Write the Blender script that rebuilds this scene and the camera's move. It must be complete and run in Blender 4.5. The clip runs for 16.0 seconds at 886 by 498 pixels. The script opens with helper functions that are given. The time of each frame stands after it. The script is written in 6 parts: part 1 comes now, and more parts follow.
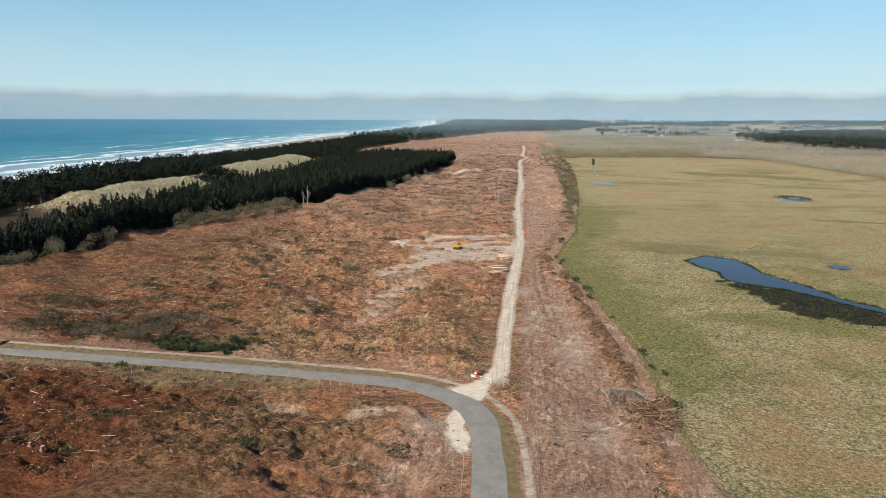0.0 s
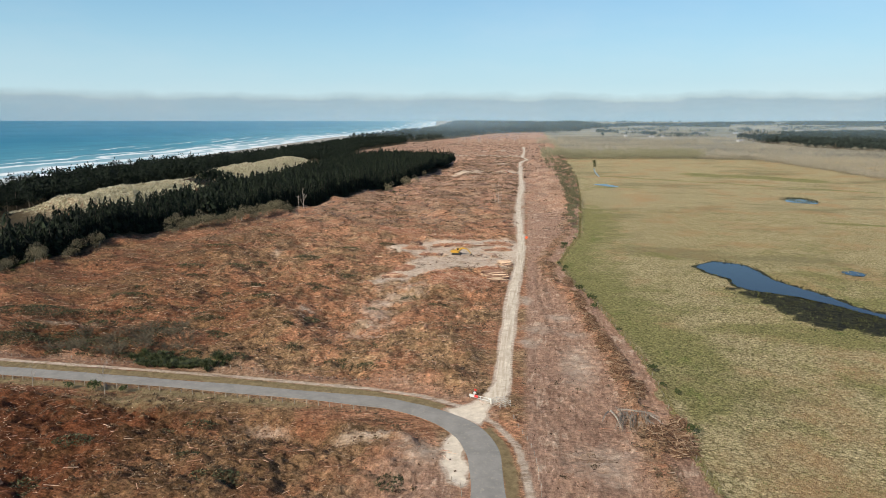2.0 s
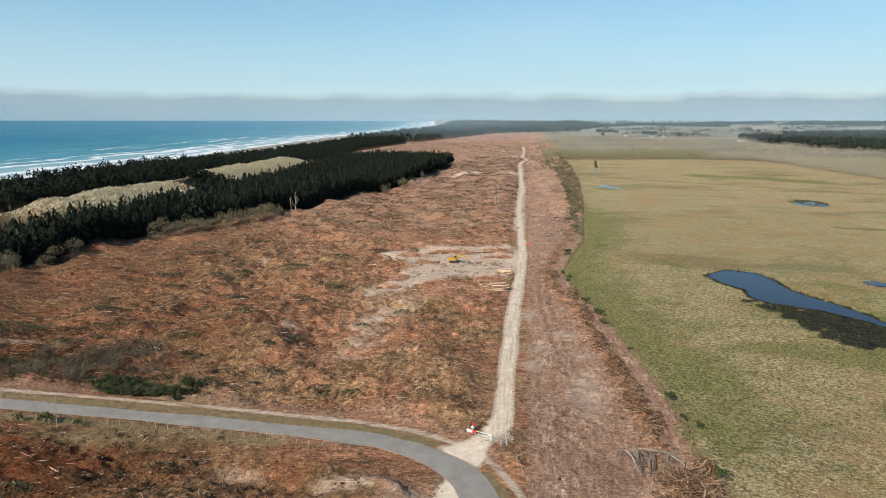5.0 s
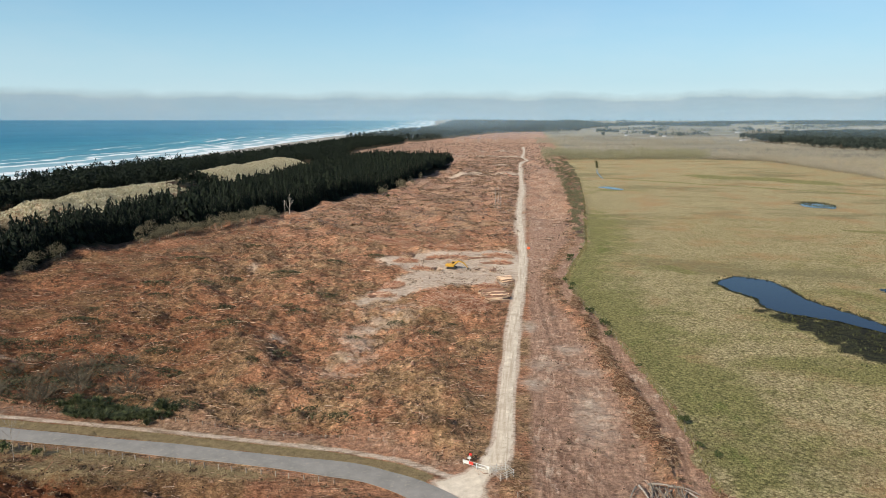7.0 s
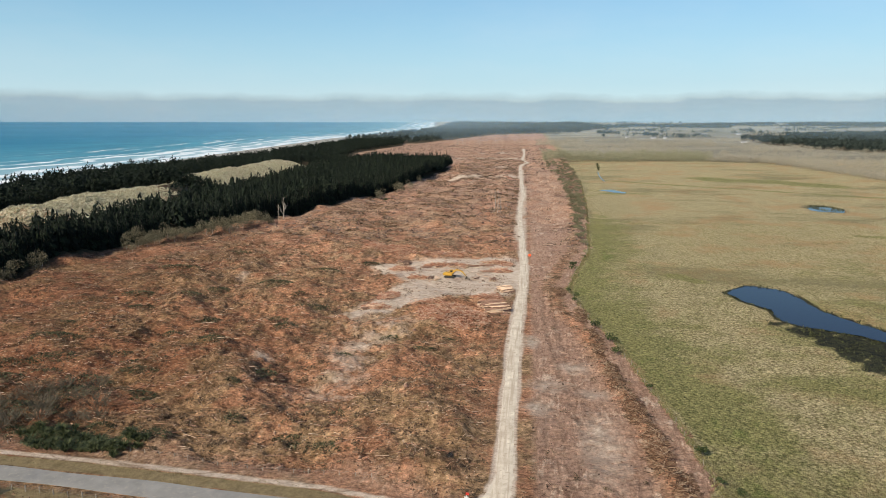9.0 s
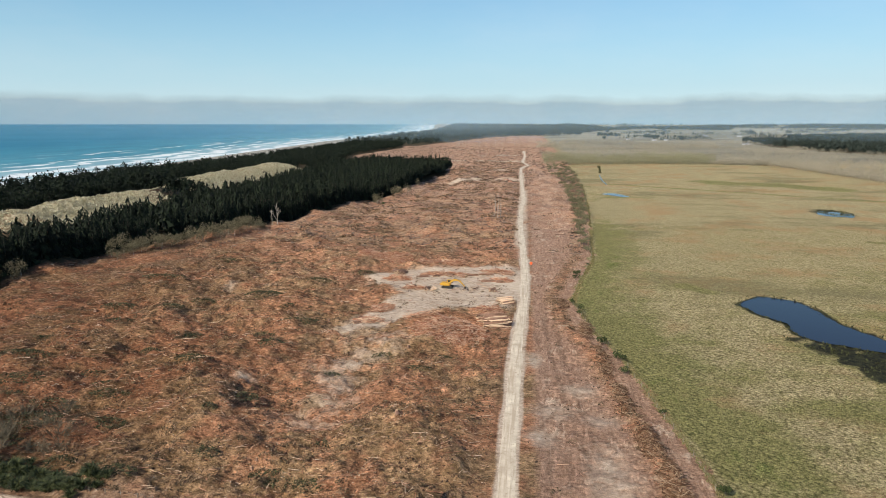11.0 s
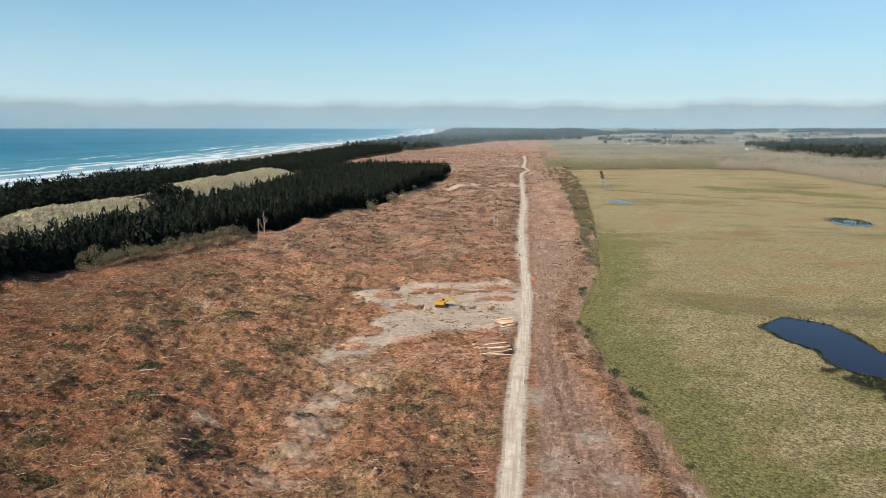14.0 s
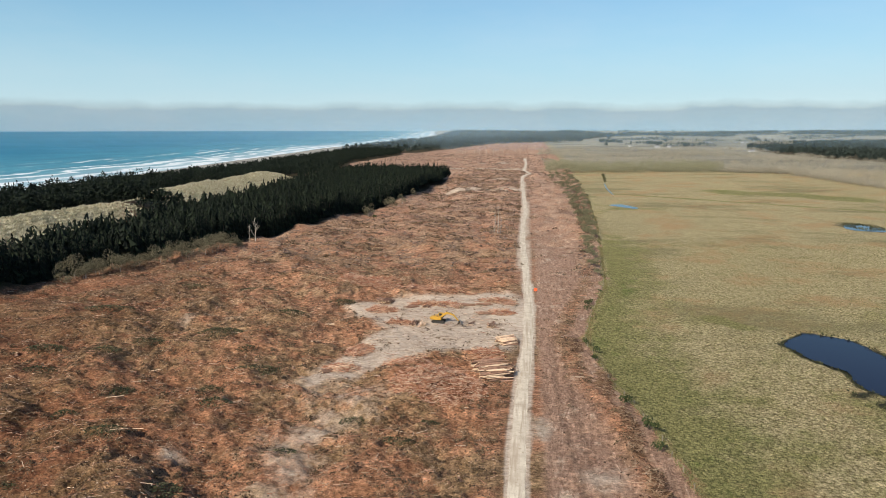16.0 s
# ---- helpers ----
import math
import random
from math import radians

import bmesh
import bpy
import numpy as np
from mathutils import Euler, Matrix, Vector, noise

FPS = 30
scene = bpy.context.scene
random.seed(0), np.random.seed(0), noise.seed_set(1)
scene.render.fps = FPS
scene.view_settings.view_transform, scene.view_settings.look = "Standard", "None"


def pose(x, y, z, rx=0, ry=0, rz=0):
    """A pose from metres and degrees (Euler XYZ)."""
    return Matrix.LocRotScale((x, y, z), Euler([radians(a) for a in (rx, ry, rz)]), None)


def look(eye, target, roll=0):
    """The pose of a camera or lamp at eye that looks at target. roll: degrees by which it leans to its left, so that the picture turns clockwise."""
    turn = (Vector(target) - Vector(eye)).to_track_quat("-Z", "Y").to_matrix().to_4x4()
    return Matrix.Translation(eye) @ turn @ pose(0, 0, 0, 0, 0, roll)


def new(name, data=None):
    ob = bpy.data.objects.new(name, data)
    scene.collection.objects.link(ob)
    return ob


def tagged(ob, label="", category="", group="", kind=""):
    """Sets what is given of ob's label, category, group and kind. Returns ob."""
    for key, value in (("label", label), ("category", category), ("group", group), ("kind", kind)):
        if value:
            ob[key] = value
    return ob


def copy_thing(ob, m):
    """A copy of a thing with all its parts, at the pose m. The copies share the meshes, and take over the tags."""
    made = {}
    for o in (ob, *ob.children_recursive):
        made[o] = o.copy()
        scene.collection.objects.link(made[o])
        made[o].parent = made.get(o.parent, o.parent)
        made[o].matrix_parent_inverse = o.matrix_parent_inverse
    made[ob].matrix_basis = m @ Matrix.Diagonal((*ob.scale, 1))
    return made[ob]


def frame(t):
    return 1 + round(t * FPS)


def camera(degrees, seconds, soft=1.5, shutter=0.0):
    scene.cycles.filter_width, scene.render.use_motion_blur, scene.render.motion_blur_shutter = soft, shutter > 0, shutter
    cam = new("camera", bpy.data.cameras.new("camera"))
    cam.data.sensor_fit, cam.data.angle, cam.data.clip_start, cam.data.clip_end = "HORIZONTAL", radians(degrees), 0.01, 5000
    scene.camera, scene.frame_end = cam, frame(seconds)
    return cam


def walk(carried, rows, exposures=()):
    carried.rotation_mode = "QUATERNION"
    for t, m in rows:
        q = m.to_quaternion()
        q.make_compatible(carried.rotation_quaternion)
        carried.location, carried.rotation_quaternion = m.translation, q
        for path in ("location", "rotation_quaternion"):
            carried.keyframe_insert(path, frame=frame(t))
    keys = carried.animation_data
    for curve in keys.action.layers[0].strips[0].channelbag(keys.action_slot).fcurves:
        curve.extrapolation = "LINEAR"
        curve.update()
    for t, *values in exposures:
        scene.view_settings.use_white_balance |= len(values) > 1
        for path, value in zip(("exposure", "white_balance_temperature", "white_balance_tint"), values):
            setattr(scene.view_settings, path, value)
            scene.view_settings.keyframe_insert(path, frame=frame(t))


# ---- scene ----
cam = camera(67.8, 16.0, 0.6)
walk(cam, [
    (0, pose(0.00, 0.00, 54.00, 78.670, 0, 7.144) @ pose(0, 0, 0, 0, 0, 0.229)),
    (1.5, pose(-0.34, 7.49, 53.80, 78.776, 0, 7.170) @ pose(0, 0, 0, 0, 0, 0.133)),
    (3.5, pose(-1.02, 16.87, 53.88, 78.776, 0, 7.116) @ pose(0, 0, 0, 0, 0, 0.145)),
    (7, pose(-1.73, 34.82, 54.16, 78.710, 0, 7.086) @ pose(0, 0, 0, 0, 0, 0.122)),
    (9, pose(-2.17, 45.33, 54.33, 78.850, 0, 7.088) @ pose(0, 0, 0, 0, 0, 0.100)),
    (12.5, pose(-2.79, 65.57, 54.46, 79.182, 0, 7.114) @ pose(0, 0, 0, 0, 0, 0.087)),
    (14.5, pose(-3.10, 78.80, 54.31, 79.443, 0, 7.144) @ pose(0, 0, 0, 0, 0, 0.101)),
    (16, pose(-3.57, 88.42, 54.51, 79.582, 0, 7.178) @ pose(0, 0, 0, 0, 0, 0.020)),
])

# ---- world, sun, exposure ----
scene.view_settings.exposure = 0.25
world = bpy.data.worlds.new("world")
scene.world = world
world.use_nodes = True
wn = world.node_tree.nodes
sky = wn.new("ShaderNodeTexSky")
sky.sky_type, sky.sun_disc = "NISHITA", False
SUN_EL, SUN_AZ = 35.5, 213.0           # degrees; azimuth clockwise from +y
sky.sun_elevation, sky.sun_rotation = radians(SUN_EL), radians(SUN_AZ)
sky.air_density, sky.dust_density, sky.ozone_density = 1.0, 0.0, 3.0
wn["Background"].inputs["Strength"].default_value = 0.10
world.node_tree.links.new(sky.outputs[0], wn["Background"].inputs[0])
sun = bpy.data.lights.new("sun", "SUN")
sun.energy, sun.angle, sun.color = 5.0, radians(0.53), (1.0, 0.925, 0.79)
toward = Vector((math.sin(radians(SUN_AZ)) * math.cos(radians(SUN_EL)), math.cos(radians(SUN_AZ)) * math.cos(radians(SUN_EL)), math.sin(radians(SUN_EL))))
new("sun", sun).matrix_world = look(toward * 900, (0, 0, 0))


# ---- materials ----
def node(nt, kind, **inputs):
    n = nt.nodes.new(kind)
    for k, v in inputs.items():
        k = k.replace("_", " ")
        if isinstance(v, bpy.types.NodeSocket):
            nt.links.new(v, n.inputs[k])
        else:
            n.inputs[k].default_value = v
    return n


def rgb(c):
    return (c[0], c[1], c[2], 1.0)


def blend(nt, fac, a, b, mode="MIX"):
    n = nt.nodes.new("ShaderNodeMix")
    n.data_type, n.blend_type = "RGBA", mode
    for sock, v in ((n.inputs[0], fac), (n.inputs[6], a), (n.inputs[7], b)):
        if isinstance(v, bpy.types.NodeSocket):
            nt.links.new(v, sock)
        else:
            sock.default_value = v if isinstance(v, float) else rgb(v)
    return n.outputs[2]


def calc(nt, op, a, b=0.0, c=0.0, clamp=False):
    n = nt.nodes.new("ShaderNodeMath")
    n.operation, n.use_clamp = op, clamp
    for i, v in enumerate((a, b, c)):
        if isinstance(v, bpy.types.NodeSocket):
            nt.links.new(v, n.inputs[i])
        else:
            n.inputs[i].default_value = v
    return n.outputs[0]


def ramp(nt, fac, lo, hi):
    n = node(nt, "ShaderNodeMapRange", Value=fac)
    n.inputs["From Min"].default_value, n.inputs["From Max"].default_value = lo, hi
    return n.outputs[0]


def grain(nt, scale, detail=4.0, rough=0.6, squeeze=None, distort=0.0):
    """Noise in metres over the place: scale is in cycles a metre."""
    pos = nt.nodes.new("ShaderNodeNewGeometry").outputs["Position"]
    if squeeze:
        m = nt.nodes.new("ShaderNodeMapping")
        m.inputs["Scale"].default_value = squeeze
        nt.links.new(pos, m.inputs["Vector"])
        pos = m.outputs[0]
    return node(nt, "ShaderNodeTexNoise", Vector=pos, Scale=scale, Detail=detail, Roughness=rough, Distortion=distort).outputs["Fac"]


def bumped(nt, bsdf, height, strength, distance):
    b = node(nt, "ShaderNodeBump", Height=height, Strength=strength, Distance=distance)
    nt.links.new(b.outputs[0], bsdf.inputs["Normal"])


def blank(name):
    m = bpy.data.materials.new(name)
    m.use_nodes = True
    return m, m.node_tree, m.node_tree.nodes["Principled BSDF"]


def surface(name, dark, light, scale=2.0, rough=0.8, vary=0.25, by="object", bump=0.0, fine=20.0, metal=0.0, spec=0.3):
    """A two-tone worn surface: patches, fine grain, and a shift from piece to piece."""
    m, nt, bs = blank(name)
    col = blend(nt, ramp(nt, grain(nt, scale, 5.0), 0.3, 0.7), dark, light)
    fg = grain(nt, fine, 3.0)
    col = blend(nt, 0.5, col, blend(nt, fg, (0.35, 0.35, 0.35), (1.0, 1.0, 1.0)), "MULTIPLY")
    if vary:
        src = nt.nodes.new("ShaderNodeObjectInfo").outputs["Random"] if by == "object" else nt.nodes.new("ShaderNodeNewGeometry").outputs["Random Per Island"]
        k = calc(nt, "MULTIPLY_ADD", src, 2.0 * vary, 1.0 - vary + 0.25)
        comb = nt.nodes.new("ShaderNodeCombineColor")
        for i in range(3):
            nt.links.new(k, comb.inputs[i])
        col = blend(nt, 1.0, col, comb.outputs[0], "MULTIPLY")
    nt.links.new(col, bs.inputs["Base Color"])
    bs.inputs["Roughness"].default_value, bs.inputs["Metallic"].default_value = rough, metal
    bs.inputs["Specular IOR Level"].default_value = spec
    if bump:
        bumped(nt, bs, fg, 0.6, bump)
    return m


def three_tone(name, tones, rough=0.85, spec=0.2):
    """Loose pieces whose tone runs through a list from piece to piece."""
    m, nt, bs = blank(name)
    r = nt.nodes.new("ShaderNodeValToRGB")
    r.color_ramp.interpolation = "LINEAR"
    els = r.color_ramp.elements
    while len(els) < len(tones):
        els.new(0.5)
    for i, t in enumerate(tones):
        els[i].position = i / (len(tones) - 1)
        els[i].color = rgb(t)
    nt.links.new(nt.nodes.new("ShaderNodeNewGeometry").outputs["Random Per Island"], r.inputs[0])
    col = blend(nt, 0.55, r.outputs[0], blend(nt, grain(nt, 6.0, 3.0), (0.4, 0.4, 0.4), (1.1, 1.1, 1.1)), "MULTIPLY")
    nt.links.new(col, bs.inputs["Base Color"])
    bs.inputs["Roughness"].default_value = rough
    bs.inputs["Specular IOR Level"].default_value = spec
    return m


def ground_material():
    m, nt, bs = blank("ground")

    def zone(name):
        a = nt.nodes.new("ShaderNodeAttribute")
        a.attribute_name = name
        s = nt.nodes.new("ShaderNodeSeparateColor")
        nt.links.new(a.outputs["Color"], s.inputs[0])
        return s.outputs
    pasture, bare, dune = zone("zone_a")[0:3]
    litter, verge, wet = zone("zone_b")[0:3]
    lush, strip, sand = zone("zone_c")[0:3]
    soil_vignette, plain, rut = zone("zone_d")[0:3]
    big, mid, small, tiny = grain(nt, 0.025, 4.0), grain(nt, 0.12, 5.0, 0.65), grain(nt, 0.7, 5.0, 0.7), grain(nt, 4.0, 4.0, 0.75)
    # drag marks: streaks bent by a slow swirl
    here = nt.nodes.new("ShaderNodeNewGeometry").outputs["Position"]
    swirling = node(nt, "ShaderNodeTexNoise", Vector=here, Scale=0.018, Detail=2.0)
    bent = blend(nt, 1.0, here, blend(nt, 1.0, swirling.outputs["Color"], (52.0, 52.0, 0.0), "MULTIPLY"), "ADD")
    squash = nt.nodes.new("ShaderNodeMapping")
    squash.inputs["Scale"].default_value = (0.16, 1.0, 1.0)
    nt.links.new(bent, squash.inputs["Vector"])
    streak = node(nt, "ShaderNodeTexNoise", Vector=squash.outputs[0], Scale=0.95, Detail=6.0, Roughness=0.72, Distortion=0.4).outputs["Fac"]
    crumb = grain(nt, 1.7, 8.0, 0.88, (0.6, 1.0, 1.0), 0.3)
    # dark specks among the litter: small shadows painted into the colour
    crumb_shade = blend(nt, ramp(nt, crumb, 0.36, 0.53), (0.16, 0.13, 0.11), (1.0, 1.0, 1.0))
    crumb_shade = blend(nt, 1.0, crumb_shade, blend(nt, ramp(nt, crumb, 0.51, 0.66), (1.35, 1.33, 1.31), (2.5, 2.45, 2.35)), "MULTIPLY")
    # felled ground: red-brown bark and soil, dead brush, scraped earth
    red = blend(nt, ramp(nt, streak, 0.32, 0.68), (0.245, 0.108, 0.057), (0.47, 0.258, 0.152))
    brush = blend(nt, ramp(nt, small, 0.35, 0.65), (0.173, 0.109, 0.054), (0.405, 0.263, 0.151))
    which = calc(nt, "ADD", mid, calc(nt, "MULTIPLY", calc(nt, "SUBTRACT", big, 0.5), 1.4))
    slash = blend(nt, ramp(nt, which, 0.42, 0.58), red, brush)
    slash = blend(nt, ramp(nt, calc(nt, "ADD", streak, calc(nt, "MULTIPLY", calc(nt, "SUBTRACT", small, 0.5), 0.8)), 0.66, 0.84), slash, (0.46, 0.29, 0.185))
    gloom = ramp(nt, grain(nt, 0.085, 6.0, 0.75, (0.55, 1.0, 1.0), 0.8), 0.56, 0.68)
    slash = blend(nt, calc(nt, "MULTIPLY", gloom, 0.3), slash, (0.100, 0.082, 0.036))
    slash = blend(nt, 1.0, slash, crumb_shade, "MULTIPLY")
    matted = ramp(nt, grain(nt, 0.27, 6.0, 0.78, (0.5, 1.0, 1.0), 0.5), 0.40, 0.62)
    slash = blend(nt, 1.0, slash, blend(nt, matted, (0.64, 0.62, 0.59), (1.22, 1.21, 1.20)), "MULTIPLY")
    # zone_d alpha greys the slash with distance: haze painted into its colour
    old = nt.nodes.new("ShaderNodeAttribute")
    old.attribute_name = "zone_d"
    slash = blend(nt, calc(nt, "MULTIPLY", old.outputs["Alpha"], 0.7), slash, blend(nt, 1.0, blend(nt, ramp(nt, mid, 0.35, 0.65), (0.20, 0.110, 0.074), (0.40, 0.25, 0.178)), crumb_shade, "MULTIPLY"))
    drag = ramp(nt, streak, 0.36, 0.30)
    slash = blend(nt, calc(nt, "MULTIPLY", drag, 0.55), slash, (0.085, 0.052, 0.032))
    # dark red-brown soil, plus vignetting at the left painted into the colour
    slash = blend(nt, calc(nt, "MULTIPLY", soil_vignette, 0.9), slash, blend(nt, 1.0, slash, (0.32, 0.212, 0.140), "MULTIPLY"))
    # smoothed strip beside the track
    ruts = grain(nt, 0.9, 4.0, 0.65, (1.0, 0.22, 1.0), 1.4)
    earth = blend(nt, ramp(nt, ruts, 0.35, 0.68), (0.26, 0.15, 0.10), (0.49, 0.315, 0.218))
    earth = blend(nt, ramp(nt, calc(nt, "ADD", mid, calc(nt, "MULTIPLY", calc(nt, "SUBTRACT", ruts, 0.5), 0.7)), 0.58, 0.72), earth, (0.56, 0.42, 0.31))
    earth = blend(nt, 0.6, earth, crumb_shade, "MULTIPLY")

    def mask(z, width=0.35):
        s = calc(nt, "ADD", z, calc(nt, "MULTIPLY", calc(nt, "SUBTRACT", calc(nt, "ADD", calc(nt, "MULTIPLY", small, 0.65), calc(nt, "MULTIPLY", mid, 0.35)), 0.5), 1.3))
        return ramp(nt, s, 0.5 - width / 2, 0.5 + width / 2)
    col = blend(nt, mask(strip, 0.7), slash, earth)
    col = blend(nt, calc(nt, "MULTIPLY", rut, ramp(nt, small, 0.3, 0.6)), col, blend(nt, 0.7, col, (0.06, 0.034, 0.021)))
    swirl = grain(nt, 0.32, 6.0, 0.72, (0.6, 1.0, 1.0), 2.2)
    gravel = blend(nt, ramp(nt, swirl, 0.32, 0.66), (0.37, 0.278, 0.205), (0.58, 0.47, 0.368))
    gravel = blend(nt, ramp(nt, streak, 0.47, 0.36), gravel, (0.27, 0.19, 0.13))
    gravel = blend(nt, 0.3, gravel, crumb_shade, "MULTIPLY")
    gravel = blend(nt, calc(nt, "MULTIPLY", ramp(nt, streak, 0.60, 0.66), 0.6), gravel, (0.38, 0.28, 0.20))
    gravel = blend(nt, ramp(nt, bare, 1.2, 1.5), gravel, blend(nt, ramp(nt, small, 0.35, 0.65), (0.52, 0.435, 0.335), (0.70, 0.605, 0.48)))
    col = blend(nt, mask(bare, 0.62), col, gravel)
    # swamp pasture: straw tussock over green
    tpos = nt.nodes.new("ShaderNodeNewGeometry").outputs["Position"]
    jit = node(nt, "ShaderNodeTexNoise", Vector=tpos, Scale=0.8, Detail=3.0)
    tpos = blend(nt, 0.5, tpos, jit.outputs["Color"], "ADD")
    cell = node(nt, "ShaderNodeTexVoronoi", Vector=tpos, Scale=1.7)
    hump = ramp(nt, cell.outputs["Distance"], 0.75, 0.05)
    tone = nt.nodes.new("ShaderNodeSeparateColor")
    nt.links.new(cell.outputs["Color"], tone.inputs[0])
    tuss = calc(nt, "ADD", calc(nt, "MULTIPLY", hump, 0.22), calc(nt, "ADD", calc(nt, "MULTIPLY", tone.outputs[0], 0.16), calc(nt, "MULTIPLY", grain(nt, 1.3, 8.0, 0.85), 0.70)))
    wide = grain(nt, 0.02, 5.0, 0.62, (0.5, 1.0, 1.0))
    straw = blend(nt, ramp(nt, tuss, 0.36, 0.70), (0.150, 0.114, 0.044), (0.70, 0.575, 0.325))
    straw = blend(nt, ramp(nt, grain(nt, 0.03, 5.0, 0.65), 0.50, 0.62), straw, blend(nt, 0.6, straw, (0.42, 0.245, 0.115)))
    straw = blend(nt, ramp(nt, wide, 0.52, 0.62), straw, blend(nt, 0.5, straw, (0.13, 0.125, 0.055)))
    green = blend(nt, ramp(nt, tuss, 0.34, 0.74), (0.092, 0.088, 0.028), (0.44, 0.39, 0.155))
    sw = calc(nt, "ADD", lush, calc(nt, "MULTIPLY", calc(nt, "SUBTRACT", grain(nt, 0.05, 6.0, 0.75), 0.5), 2.4))
    field = blend(nt, ramp(nt, sw, 0.32, 0.72), straw, green)
    fresh = calc(nt, "MULTIPLY", ramp(nt, grain(nt, 0.075, 5.0, 0.7, (1.0, 0.6, 1.0)), 0.56, 0.66), ramp(nt, lush, 0.45, 0.8))
    field = blend(nt, calc(nt, "MULTIPLY", fresh, 0.7), field, blend(nt, ramp(nt, tuss, 0.34, 0.74), (0.055, 0.075, 0.014), (0.26, 0.30, 0.075)))
    field = blend(nt, 0.35, field, blend(nt, ramp(nt, grain(nt, 3.0, 5.0, 0.85), 0.36, 0.64), (0.22, 0.22, 0.20), (1.75, 1.75, 1.7)), "MULTIPLY")
    fields = blend(nt, ramp(nt, grain(nt, 0.006, 3.0, 0.6, (0.4, 1.0, 1.0)), 0.4, 0.6), (0.18, 0.168, 0.125), (0.29, 0.265, 0.20))
    field = blend(nt, plain, field, blend(nt, 0.4, fields, crumb_shade, "MULTIPLY"))
    col = blend(nt, mask(pasture, 0.2), col, field)
    turf = blend(nt, ramp(nt, small, 0.3, 0.7), (0.18, 0.130, 0.062), (0.37, 0.275, 0.145))
    col = blend(nt, mask(verge), col, turf)
    mud = blend(nt, ramp(nt, small, 0.4, 0.6), (0.012, 0.012, 0.011), (0.050, 0.050, 0.022))
    col = blend(nt, mask(wet, 0.25), col, mud)
    col = blend(nt, mask(litter), col, blend(nt, small, (0.035, 0.028, 0.016), (0.10, 0.075, 0.04)))
    marram = blend(nt, ramp(nt, small, 0.35, 0.65), (0.20, 0.165, 0.085), (0.66, 0.58, 0.40))
    col = blend(nt, mask(dune), col, marram)
    col = blend(nt, sand, col, blend(nt, mid, (0.25, 0.23, 0.195), (0.36, 0.335, 0.29)))
    nt.links.new(col, bs.inputs["Base Color"])
    bs.inputs["Roughness"].default_value = 0.95
    bs.inputs["Specular IOR Level"].default_value = 0.15
    bumped(nt, bs, calc(nt, "ADD", calc(nt, "ADD", small, calc(nt, "MULTIPLY", hump, calc(nt, "MULTIPLY", pasture, 0.2))), calc(nt, "MULTIPLY_ADD", crumb, 0.45, calc(nt, "MULTIPLY", tiny, 0.4))), ramp(nt, bare, 2.0, 0.2), 0.9)
    return m


def asphalt_material(name, dark, light, edge, ruts=0.0):
    m, nt, bs = blank(name)
    col = blend(nt, ramp(nt, grain(nt, 0.35, 4.0), 0.3, 0.7), dark, light)
    col = blend(nt, ramp(nt, grain(nt, 1.5, 5.0), 0.55, 0.75), col, edge)
    col = blend(nt, 0.35, col, blend(nt, grain(nt, 9.0, 3.0), (0.5, 0.5, 0.5), (1.1, 1.1, 1.1)), "MULTIPLY")
    if ruts:
        col = blend(nt, ramp(nt, grain(nt, ruts, 4.0, 0.65, (1.0, 0.05, 1.0), 0.4), 0.46, 0.64), col, blend(nt, 0.75, col, edge))
    nt.links.new(col, bs.inputs["Base Color"])
    bs.inputs["Roughness"].default_value = 0.85
    bumped(nt, bs, grain(nt, 9.0, 3.0), 0.4, 0.03)
    return m


